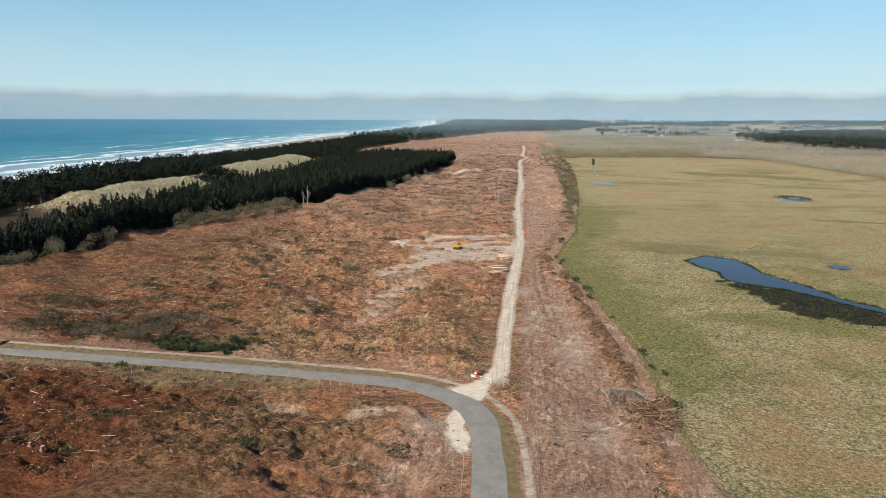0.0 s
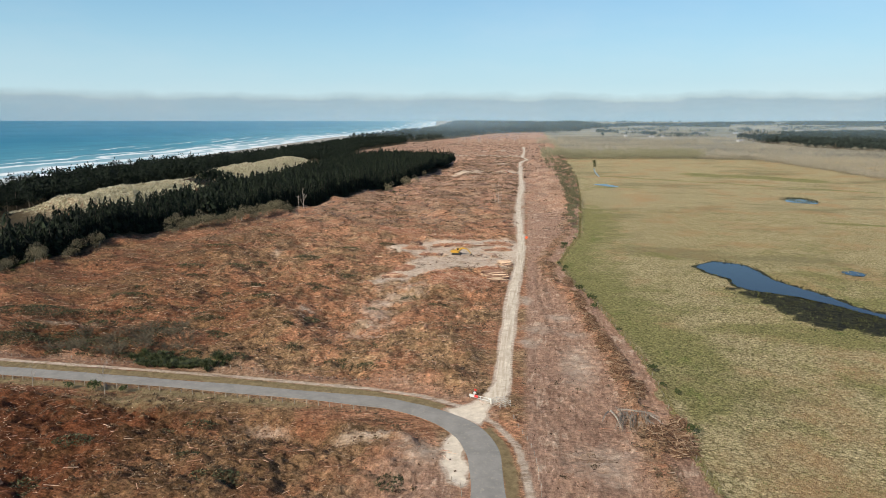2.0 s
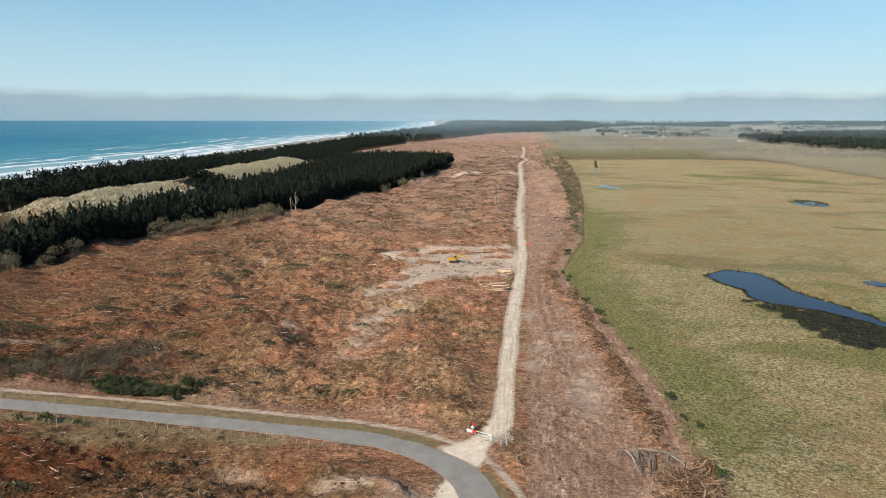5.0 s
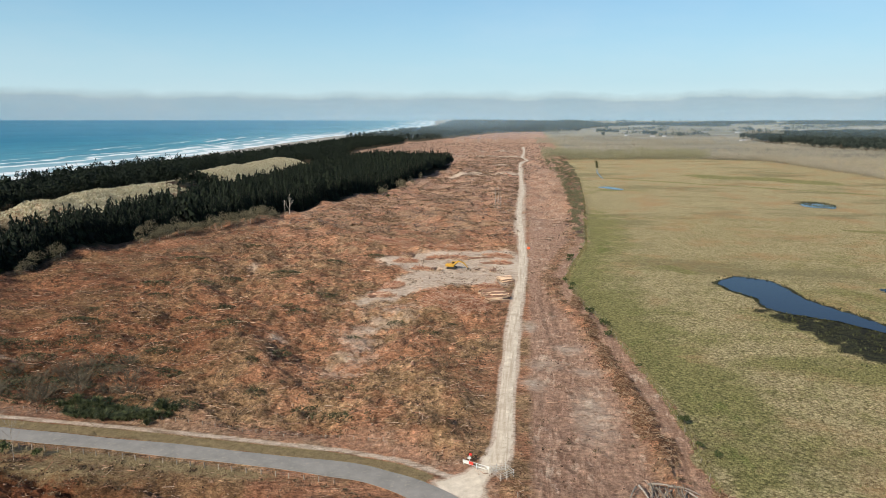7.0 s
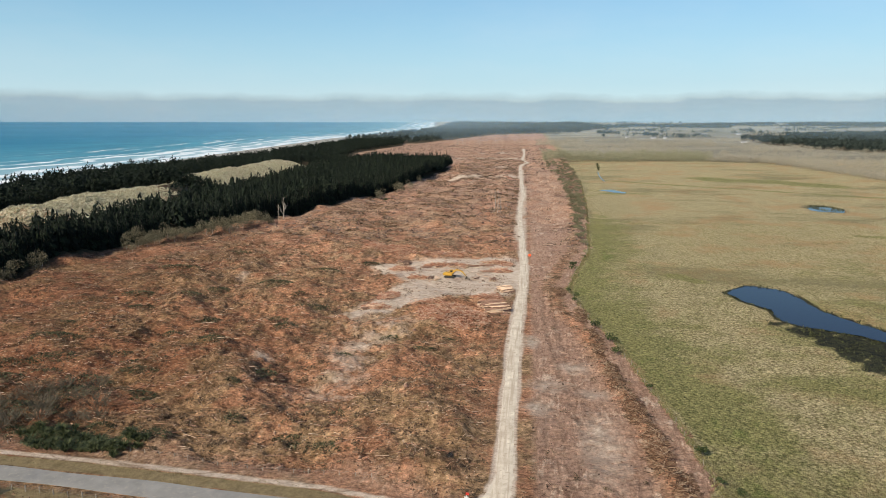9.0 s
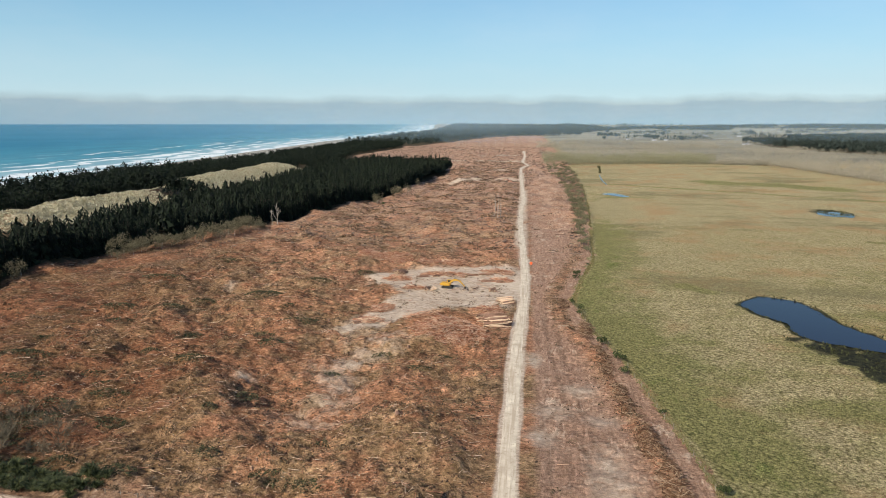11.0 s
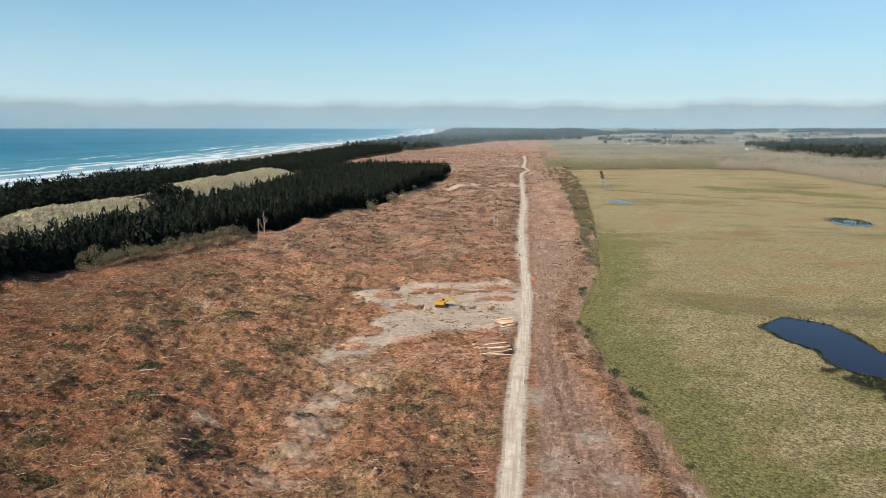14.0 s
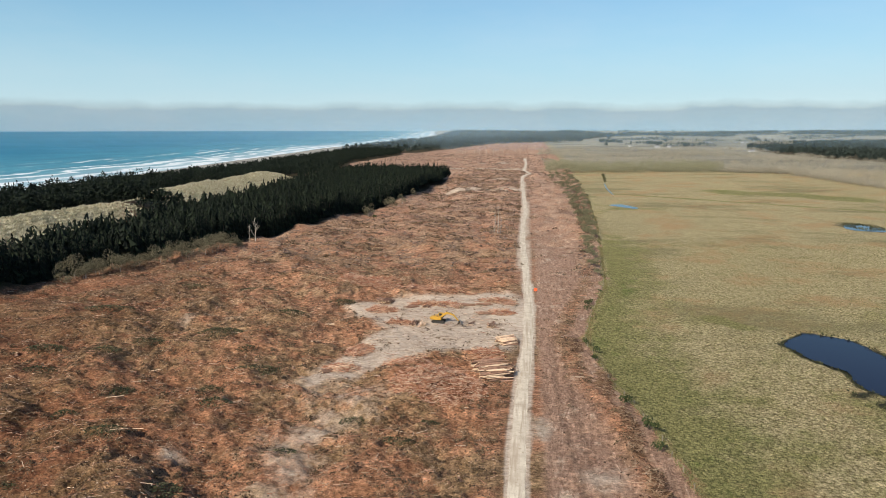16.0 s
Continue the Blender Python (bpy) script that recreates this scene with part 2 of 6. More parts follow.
def sea_material():
    m, nt, bs = blank("sea_water")
    a = nt.nodes.new("ShaderNodeAttribute")
    a.attribute_name = "shore"
    d = a.outputs["Fac"]                                   # metres out from the water's edge
    wob = calc(nt, "MULTIPLY", calc(nt, "SUBTRACT", grain(nt, 0.006, 4.0, 0.6), 0.5), 130.0)
    wob2 = calc(nt, "MULTIPLY", calc(nt, "SUBTRACT", grain(nt, 0.03, 4.0, 0.6), 0.5), 22.0)
    dw = calc(nt, "ADD", calc(nt, "ADD", d, wob), wob2)
    wave = calc(nt, "SINE", calc(nt, "MULTIPLY", dw, 0.135))
    reach = ramp(nt, d, 300.0, 15.0)
    broken = ramp(nt, grain(nt, 0.011, 3.0, 0.6, (1.0, 0.35, 1.0)), 0.35, 0.65)
    foam = ramp(nt, calc(nt, "ADD", calc(nt, "MULTIPLY", wave, 0.42), calc(nt, "ADD", calc(nt, "MULTIPLY", reach, 0.80), calc(nt, "MULTIPLY", broken, 0.52))), 0.88, 1.12)
    lace = ramp(nt, grain(nt, 0.16, 5.0, 0.75, (1.0, 0.4, 1.0)), 0.30, 0.52)
    foam = calc(nt, "MULTIPLY", foam, calc(nt, "MULTIPLY_ADD", lace, 0.6, 0.4))
    deep = blend(nt, ramp(nt, d, 30.0, 620.0), (0.095, 0.300, 0.350), (0.007, 0.165, 0.270))
    deep = blend(nt, ramp(nt, grain(nt, 0.02, 5.0, 0.7, (1.0, 0.3, 1.0)), 0.35, 0.7), deep, blend(nt, 0.5, deep, (0.006, 0.075, 0.135)))
    deep = blend(nt, ramp(nt, grain(nt, 0.055, 5.0, 0.75, (1.0, 0.22, 1.0)), 0.5, 0.7), deep, blend(nt, 0.45, deep, (0.005, 0.085, 0.15)))
    deep = blend(nt, calc(nt, "MULTIPLY", ramp(nt, dw, 150.0, 20.0), 0.8), deep, (0.36, 0.47, 0.50))
    col = blend(nt, foam, deep, (0.72, 0.74, 0.74))
    nt.links.new(col, bs.inputs["Base Color"])
    nt.links.new(calc(nt, "MULTIPLY_ADD", foam, 0.4, 0.42), bs.inputs["Roughness"])
    bs.inputs["IOR"].default_value = 1.33
    bs.inputs["Specular IOR Level"].default_value = 0.12
    bumped(nt, bs, grain(nt, 0.12, 5.0, 0.7, (1.0, 0.45, 1.0)), 0.5, 1.5)
    return m


def pond_material():
    m, nt, bs = blank("pond_water")
    bs.inputs["Base Color"].default_value = (0.005, 0.006, 0.017, 1)
    bs.inputs["Roughness"].default_value = 0.07
    bs.inputs["Specular IOR Level"].default_value = 0.24
    bs.inputs["IOR"].default_value = 1.33
    bumped(nt, bs, grain(nt, 1.2, 3.0, 0.6, (1.0, 0.5, 1.0)), 0.12, 0.05)
    return m


def fog_material():
    """The bank of sea fog on the horizon: pale grey, thinning out at its ragged top."""
    m, nt, bs = blank("fog_bank_and_sky_veil")
    nt.nodes.remove(bs)
    out = nt.nodes["Material Output"]
    pos = nt.nodes.new("ShaderNodeNewGeometry").outputs["Position"]
    xyz = nt.nodes.new("ShaderNodeSeparateXYZ")
    nt.links.new(pos, xyz.inputs[0])
    lump = grain(nt, 0.0022, 5.0, 0.6, (1.0, 1.0, 2.2))
    lump2 = grain(nt, 0.0006, 2.0, 0.5, (1.0, 1.0, 1.0))
    h = calc(nt, "ADD", xyz.outputs[2], calc(nt, "ADD", calc(nt, "MULTIPLY", calc(nt, "SUBTRACT", lump, 0.5), 110.0), calc(nt, "MULTIPLY", calc(nt, "SUBTRACT", lump2, 0.5), 60.0)))
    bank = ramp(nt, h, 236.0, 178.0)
    # above the bank, a glowing veil paints haze and tint over the sky
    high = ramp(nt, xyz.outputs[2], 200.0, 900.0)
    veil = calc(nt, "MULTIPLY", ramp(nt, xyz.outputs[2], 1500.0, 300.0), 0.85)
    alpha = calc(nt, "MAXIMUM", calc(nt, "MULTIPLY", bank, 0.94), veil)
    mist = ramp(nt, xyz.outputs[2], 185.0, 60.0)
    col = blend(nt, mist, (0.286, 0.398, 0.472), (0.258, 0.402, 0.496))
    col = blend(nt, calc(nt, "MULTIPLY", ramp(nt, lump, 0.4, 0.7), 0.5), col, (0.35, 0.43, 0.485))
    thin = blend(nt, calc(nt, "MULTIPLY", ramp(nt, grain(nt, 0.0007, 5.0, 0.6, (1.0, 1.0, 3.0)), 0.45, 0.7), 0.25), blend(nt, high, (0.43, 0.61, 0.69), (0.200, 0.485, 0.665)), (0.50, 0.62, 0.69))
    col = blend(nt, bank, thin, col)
    # the brightness of fog and veil is emitted by the sheet itself
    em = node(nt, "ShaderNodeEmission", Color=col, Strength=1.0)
    tr = nt.nodes.new("ShaderNodeBsdfTransparent")
    mx = nt.nodes.new("ShaderNodeMixShader")
    nt.links.new(alpha, mx.inputs[0])
    nt.links.new(tr.outputs[0], mx.inputs[1])
    nt.links.new(em.outputs[0], mx.inputs[2])
    nt.links.new(mx.outputs[0], out.inputs["Surface"])
    return m


def haze_sheet_material():
    """Stand-in for distance haze: mostly clear, thinning upwards, thicker in drifts by the shore."""
    m, nt, bs = blank("haze_sheet")
    out = nt.nodes["Material Output"]
    xyz = nt.nodes.new("ShaderNodeSeparateXYZ")
    nt.links.new(nt.nodes.new("ShaderNodeNewGeometry").outputs["Position"], xyz.inputs[0])
    shore = calc(nt, "MULTIPLY", ramp(nt, xyz.outputs[0], -1100.0, -420.0), ramp(nt, xyz.outputs[0], 100.0, -350.0))
    thick = calc(nt, "MULTIPLY_ADD", shore, 0.07, 0.06)
    alpha = calc(nt, "MULTIPLY", calc(nt, "MULTIPLY", thick, ramp(nt, xyz.outputs[2], 130.0, 20.0)), calc(nt, "MULTIPLY_ADD", grain(nt, 0.002, 3.0), 0.8, 0.6))
    bs.inputs["Base Color"].default_value = (0.33, 0.47, 0.58, 1)
    bs.inputs["Roughness"].default_value = 1.0
    bs.inputs["Specular IOR Level"].default_value = 0.0
    mx = nt.nodes.new("ShaderNodeMixShader")
    nt.links.new(alpha, mx.inputs[0])
    nt.links.new(nt.nodes.new("ShaderNodeBsdfTransparent").outputs[0], mx.inputs[1])
    nt.links.new(bs.outputs[0], mx.inputs[2])
    nt.links.new(mx.outputs[0], out.inputs["Surface"])
    return m


M_GROUND = ground_material()
M_ROAD = asphalt_material("road_seal", (0.21, 0.195, 0.173), (0.285, 0.264, 0.234), (0.34, 0.295, 0.242))
M_TRACK = asphalt_material("track_gravel", (0.52, 0.42, 0.31), (0.78, 0.68, 0.53), (0.40, 0.30, 0.21), 1.5)
M_SEA, M_POND, M_FOG = sea_material(), pond_material(), fog_material()
M_NEEDLE = three_tone("pine_needles", [(0.005, 0.0075, 0.0045), (0.010, 0.015, 0.008), (0.023, 0.033, 0.015)])
M_OLDPINE = three_tone("old_pine_needles", [(0.007, 0.011, 0.008), (0.012, 0.018, 0.010), (0.021, 0.030, 0.015)])
# paler, bluer needles for far woods: distance haze put into the colour
M_HAZED_FARPINE = three_tone("hazed_far_pine_needles", [(0.036, 0.050, 0.046), (0.055, 0.073, 0.066), (0.085, 0.104, 0.092)])
M_HAZED_MIDPINE = three_tone("hazed_mid_pine_needles", [(0.020, 0.028, 0.023), (0.032, 0.043, 0.034), (0.052, 0.066, 0.052)])
M_SCRUB = three_tone("olive_scrub_leaves", [(0.085, 0.080, 0.042), (0.17, 0.155, 0.085), (0.29, 0.255, 0.155)])
M_REED = three_tone("dark_rushes", [(0.022, 0.026, 0.010), (0.055, 0.058, 0.021), (0.11, 0.11, 0.042)])
M_TRUNK = surface("pine_bark", (0.06, 0.045, 0.032), (0.13, 0.10, 0.075), 3.0)
M_WILLOW = three_tone("bare_willow_twigs", [(0.075, 0.060, 0.040), (0.13, 0.105, 0.070), (0.19, 0.158, 0.105)])
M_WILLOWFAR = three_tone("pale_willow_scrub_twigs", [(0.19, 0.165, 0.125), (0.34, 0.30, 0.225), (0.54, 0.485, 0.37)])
M_OSIER = three_tone("budding_willow_twigs", [(0.15, 0.145, 0.085), (0.28, 0.262, 0.16), (0.44, 0.41, 0.265)])
M_SHRUB = three_tone("green_shrub_leaves", [(0.030, 0.040, 0.014), (0.060, 0.075, 0.024), (0.10, 0.115, 0.04)])
M_FLAX = three_tone("flax_leaves", [(0.020, 0.026, 0.010), (0.050, 0.060, 0.021), (0.12, 0.125, 0.050)], 0.65, 0.2)
M_STICK = three_tone("slash_wood", [(0.07, 0.038, 0.022), (0.19, 0.10, 0.055), (0.34, 0.20, 0.115), (0.60, 0.44, 0.29)])
M_REDWOOD = three_tone("fresh_cut_waste", [(0.28, 0.11, 0.06), (0.58, 0.27, 0.16), (0.74, 0.45, 0.29), (0.82, 0.64, 0.47)])
M_BARKLOG = surface("log_bark", (0.16, 0.085, 0.055), (0.34, 0.20, 0.135), 1.5, vary=0.3, bump=0.03)
M_CUT = surface("cut_wood", (0.50, 0.34, 0.20), (0.68, 0.50, 0.32), 2.0)
M_GREYWOOD = surface("weathered_wood", (0.20, 0.165, 0.13), (0.38, 0.33, 0.275), 2.0, vary=0.3)
M_BRUSH = three_tone("cut_branches_with_needles", [(0.045, 0.032, 0.017), (0.11, 0.072, 0.038), (0.20, 0.13, 0.072), (0.34, 0.22, 0.13)])
M_TUSSOCK = three_tone("tussock_blades", [(0.12, 0.105, 0.035), (0.23, 0.20, 0.08), (0.36, 0.31, 0.14)])
M_MARRAM = three_tone("marram_blades", [(0.42, 0.37, 0.23), (0.62, 0.56, 0.38), (0.80, 0.73, 0.54)])
M_LIMB = surface("drying_brown_limbs", (0.12, 0.09, 0.065), (0.30, 0.245, 0.19), 1.5, vary=0.35)
M_POST = surface("fence_post_wood", (0.17, 0.135, 0.10), (0.33, 0.28, 0.22), 4.0)
M_WIRE = surface("fence_wire", (0.20, 0.18, 0.16), (0.34, 0.32, 0.29), 4.0, 0.5, metal=0.6)
M_WHITE = surface("white_paint", (0.48, 0.46, 0.42), (0.70, 0.68, 0.63), 3.0, 0.5, 0.08)
M_RAIL = surface("weathered_pale_rails", (0.32, 0.29, 0.25), (0.52, 0.48, 0.42), 3.0, 0.6, 0.15)
M_RED = surface("red_sign_paint", (0.50, 0.035, 0.025), (0.62, 0.06, 0.04), 3.0, 0.45, 0.05)
M_ORANGE = surface("orange_plastic", (0.80, 0.10, 0.03), (0.88, 0.16, 0.05), 3.0, 0.5, 0.05)
M_YELLOW = surface("excavator_yellow_paint", (0.52, 0.27, 0.025), (0.64, 0.37, 0.05), 1.2, 0.4, 0.0, spec=0.5)
M_FADED = surface("faded_orange_paint", (0.46, 0.20, 0.12), (0.62, 0.34, 0.24), 1.2, 0.5, 0.0)
M_STEEL = surface("worn_dark_steel", (0.022, 0.020, 0.018), (0.07, 0.06, 0.05), 3.0, 0.6, 0.1, metal=0.4)
M_GLASS = surface("tinted_cab_glass", (0.015, 0.018, 0.02), (0.025, 0.028, 0.03), 1.0, 0.08, 0.0, spec=0.6)
M_WALL = surface("pale_house_wall", (0.48, 0.45, 0.41), (0.60, 0.58, 0.54), 0.5)
M_ROOF = surface("grey_iron_roof", (0.16, 0.155, 0.15), (0.26, 0.25, 0.24), 0.5, 0.5)
M_DEADWOOD = surface("bleached_dead_bark", (0.24, 0.205, 0.165), (0.42, 0.37, 0.31), 2.0)


# ---- plan ----
ROAD = [(-330, 141), (-220, 137), (-121, 132.2), (-70.7, 129.8), (-32, 126.9), (-22, 124.9), (-14.8, 121.4), (-9.6, 116.6), (-6.6, 110.3), (-5.5, 104), (-4.65, 96), (-4.0, 86.5), (-3.6, 60), (-3, -60)]
TRACK = [(-5.0, 131.5), (-4.5, 135), (-4.2, 140), (-4.3, 160), (-4.0, 180), (-3.5, 217), (-2.1, 257), (-2.0, 300), (-2.8, 335), (-4.5, 405), (-4.6, 480), (-3.6, 535), (-6.1, 670), (-8.0, 825), (-5.0, 868), (0.3, 893), (-3.2, 925), (-6.6, 965), (-4.5, 1110), (-7, 1300)]
FENCE_Y = [-60, 94, 112, 140, 161, 191, 209, 227, 256, 285, 320, 404, 490, 632, 800, 925]
FENCE_X = [30, 29, 27.4, 27.4, 26.2, 22.6, 20.2, 15.8, 12.2, 17, 24.5, 31, 37.5, 45, 49, 50]
CLEARING = [(-59, 284), (-46, 292), (-30, 297), (-9, 305), (-3, 300), (-3, 262), (-7, 246), (-21, 244), (-33, 236), (-41, 224), (-49, 217), (-52, 222), (-46, 240), (-45, 251), (-40, 259), (-52, 272)]
POND = [(63.5, 262), (72.9, 272), (83, 265.5), (85.5, 243), (94, 224), (98, 210), (108, 199), (130, 186), (140, 172), (118, 179), (106, 193), (98, 203), (91, 214), (83.5, 222), (74, 227), (69.5, 234), (70.5, 243), (66, 251)]
REED_BED = [(66, 230), (74, 227), (84, 222), (92, 213), (99, 202), (108, 190), (100, 180), (88, 184), (77, 189), (72, 206), (68, 219)]
SHORE_Y = [-400, 300, 469, 690, 1267, 1867, 2300, 2800, 3500, 5000]
SHORE_X = [-394, -418, -437, -468, -518, -560, -500, -445, -480, -680]
EDGE_Y = [-100, 150, 213, 245, 291, 330, 388, 456, 498, 570, 686, 800]
EDGE_X = [-212, -192, -186, -181, -177, -168, -142, -121, -109, -98, -92, -84]     # east edge of the young plantation

APRON = [(-14.5, 125.0), (-12.6, 122.6), (-9.0, 120.6), (-7.4, 119.2), (-6.6, 122.5), (-6.0, 127.2), (-3.2, 133), (-2.6, 140), (-5.8, 140), (-7.8, 131), (-9.9, 128)]
SPILL = [(-12.4, 116.6), (-10.6, 113.6), (-8.5, 104.7), (-8.0, 98.7), (-10.5, 100.3), (-12.4, 104.2), (-12.9, 109.5)]
LANDING_MOUTH = [(-2, 262), (-9, 270), (-15, 274), (-13, 278), (-6, 281), (-2, 288)]
SCRAPE = [(-50, 219), (-42, 214), (-36, 211), (-40, 201), (-44, 195), (-41, 184), (-41, 168)]
RUT_A = [(-104, 236), (-96, 228), (-84, 226), (-72, 216), (-58, 212), (-44, 200), (-38, 180)]
RUT_B = [(-96, 232), (-84, 240), (-68, 252), (-60, 268), (-62, 300)]
RUT_C = [(-20, 205), (-16, 185), (-15, 160), (-13, 140)]
RUT_D = [(6, 132), (10, 150), (8, 175), (6, 200), (5, 230), (6, 260)]
RUT_E = [(-3, 140), (-1, 132), (4, 126), (7, 118), (8, 106)]
RUT_F = [(-3, 150), (1, 138), (8, 131), (13, 120), (14, 106), (12, 92)]
RUT_G = [(-30, 90), (-22, 96), (-17, 104), (-20, 113), (-30, 118)]


def spline(pts, step):
    """Points at even steps along a smooth line through pts."""
    p = np.array([pts[0], *pts, pts[-1]], float)
    out = []
    for i in range(1, len(p) - 2):
        n = max(2, int(np.hypot(*(p[i + 1] - p[i])) / step))
        for s in np.arange(n) / n:
            a, b, c, d = p[i - 1], p[i], p[i + 1], p[i + 2]
            out.append(0.5 * (2 * b + (c - a) * s + (2 * a - 5 * b + 4 * c - d) * s * s + (3 * b - a - 3 * c + d) * s ** 3))
    out.append(p[-1])
    return np.array(out)


def line_gap(x, y, pts):
    """Distance to a line of points, and which side: above 0 is left of its run."""
    best, side = np.full(x.shape, 1e9), np.zeros(x.shape)
    for (ax, ay), (bx, by) in zip(pts[:-1], pts[1:]):
        ux, uy = bx - ax, by - ay
        s = np.clip(((x - ax) * ux + (y - ay) * uy) / (ux * ux + uy * uy + 1e-9), 0, 1)
        d = np.hypot(x - ax - s * ux, y - ay - s * uy)
        near = d < best
        side = np.where(near, np.sign(ux * (y - ay) - uy * (x - ax)), side)
        best = np.where(near, d, best)
    return best, side


def inside_gap(x, y, poly):
    """Signed distance to a closed outline: above 0 is inside."""
    ring = list(poly) + [poly[0]]
    d, _ = line_gap(x, y, ring)
    ins = np.zeros(x.shape, bool)
    for (ax, ay), (bx, by) in zip(ring[:-1], ring[1:]):
        cross = (ay > y) != (by > y)
        ins ^= cross & (x < (bx - ax) * (y - ay) / (by - ay + 1e-12) + ax)
    return np.where(ins, d, -d)


def ease(v, lo, hi):
    s = np.clip((v - lo) / (hi - lo), 0, 1)
    return s * s * (3 - 2 * s)


def wave_noise(x, y, size, seed=0, layers=3):
    """Cheap smooth noise about 0, about -1 to 1, from crossed waves."""
    rng = np.random.RandomState(seed)
    out = np.zeros(np.shape(x))
    amp = 1.0
    for _ in range(layers):
        for _ in range(4):
            a, ph = rng.uniform(0, 6.283), rng.uniform(0, 6.283)
            k = 6.283 / size * rng.uniform(0.6, 1.5)
            out += amp * 0.42 * np.sin(k * (x * math.cos(a) + y * math.sin(a)) + ph + 1.3 * np.sin(k * 0.6 * (x * math.sin(a) - y * math.cos(a)) + 2 * ph))
        size, amp = size / 2.3, amp * 0.55
    return out


def value_noise(x, y, size, seed=0):
    """Uneven smooth noise about 0, from -1 to 1: a lattice of chance values."""
    def chance(i, j):
        h = np.sin(i * 127.1 + j * 311.7 + seed * 74.7) * 43758.5453
        return 2 * (h - np.floor(h)) - 1
    u, v = x / size, y / size
    i, j = np.floor(u), np.floor(v)
    u, v = u - i, v - j
    u, v = u * u * (3 - 2 * u), v * v * (3 - 2 * v)
    return (chance(i, j) * (1 - u) + chance(i + 1, j) * u) * (1 - v) + (chance(i, j + 1) * (1 - u) + chance(i + 1, j + 1) * u) * v


def far_rise(x, y):
    """The plain and the sea lift very slightly towards the horizon."""
    r = np.hypot(x, y)
    return 33.0 * ease(r, 1500, 4900)


def ground_height(x, y):
    x, y = np.asarray(x, float), np.asarray(y, float)
    rd, side = line_gap(x, y, ROAD)
    td, _ = line_gap(x, y, TRACK)
    xf = np.interp(y, FENCE_Y, FENCE_X)
    flat = ease(np.minimum(rd, td + 3.5), 6.8, 13.0)
    clear = 1 - 0.85 * ease(inside_gap(x, y, CLEARING), -3, 4)
    strip = 1 - 0.75 * ease(x, -3, 1) * (y < 400)
    field = ease(x, xf - 1, xf + 3)
    rough = flat * clear * strip * (1 - field)
    z = rough * (1.6 * wave_noise(x, y, 55, 3, 2) + 0.62 * wave_noise(x, y, 13, 5, 2) + 0.24 * wave_noise(x, y, 2.6, 8, 2))
    z = z + rough * (0.30 * np.abs(value_noise(x + 0.6 * y, y * 1.5, 3.4, 2)) + 0.30 * value_noise(x - 0.4 * y, y * 1.3, 1.8, 4) + 0.27 * value_noise(x, y, 0.95, 6))
    z = z - rough * 0.3 * np.maximum(0, 1 - np.abs(value_noise(x * 0.55 + 0.25 * y, y - 0.3 * x, 13, 7)) / 0.10) ** 2
    z = z + (1 - field) * (1 - strip) * flat * (0.16 * wave_noise(x, y, 3.2, 9, 2) + 0.07 * value_noise(x * 1.6, y * 0.5, 1.0, 10))
    z = z + rough * 0.22 * np.abs(wave_noise(x * 0.6, y, 5.0, 17, 2))
    z = z + rough * (side < 0) * ease(-x, 14, 24) * (0.5 * np.abs(wave_noise(x, y, 8, 15, 3)) + 0.18 * wave_noise(x, y, 2.4, 16, 2))
    ridge = np.exp(-((x - xf + 6.3 + 1.2 * wave_noise(x, y, 30, 12, 1)) / 2.0) ** 2) * ease(y, 90, 115) * (1 - ease(y, 235, 275))
    z = z + ridge * (0.9 + 0.5 * wave_noise(x, y, 7, 14, 2))
    z = z - field * (0.55 + 0.05 * wave_noise(x, y, 3, 20, 2))
    pd = inside_gap(x, y, POND)
    z = z - 0.9 * ease(pd, -3, 3)
    # dunes behind the beach
    z = z * ease(x, -215, -200) + 1.8 * (1 - ease(x, -215, -195)) * ease(y, 150, 260)
    crest = np.exp(-((x + 250) / 20) ** 2) * ease(y, 316, 346) * (1 - ease(y, 690, 770)) * (1 - 0.45 * np.exp(-((y - 474) / 12) ** 2))
    z = z + crest * (9.2 + 1.8 * ease(y, 480, 520) + 1.4 * wave_noise(x, y, 60, 31, 2) + 0.5 * wave_noise(x, y, 9, 33, 2))
    z = z + 5.5 * np.exp(-((x + 203) / 13) ** 2 - ((y - 674) / 28) ** 2)
    sx = np.interp(y, SHORE_Y, SHORE_X)
    z = z * ease(x, sx - 5, sx + 50) - 4.2 * (1 - ease(x, sx - 30, sx + 40))
    return z + far_rise(x, y)


def link_mesh(name, verts, faces, material, parent=None, smooth=False):
    """One mesh from arrays of corners and of triangles or quads."""
    me = bpy.data.meshes.new(name)
    verts, faces = np.asarray(verts, np.float32), np.asarray(faces, np.int32)
    k = faces.shape[1]
    me.vertices.add(len(verts))
    me.vertices.foreach_set("co", verts.ravel())
    me.loops.add(faces.size)
    me.loops.foreach_set("vertex_index", faces.ravel())
    me.polygons.add(len(faces))
    me.polygons.foreach_set("loop_start", np.arange(0, faces.size, k, dtype=np.int32))
    me.polygons.foreach_set("use_smooth", np.full(len(faces), smooth))
    me.update(calc_edges=True)
    me.materials.append(material)
    ob = new(name, me)
    ob.parent = parent
    return ob


def grid_axis(stops):
    """Grid lines from (start, spacing) stops; the spacing glides between them."""
    out = [stops[0][0]]
    ends = [s[0] for s in stops]
    gaps = [s[1] for s in stops]
    while out[-1] < ends[-1]:
        out.append(out[-1] + float(np.interp(out[-1], ends, gaps)))
    return np.array(out)


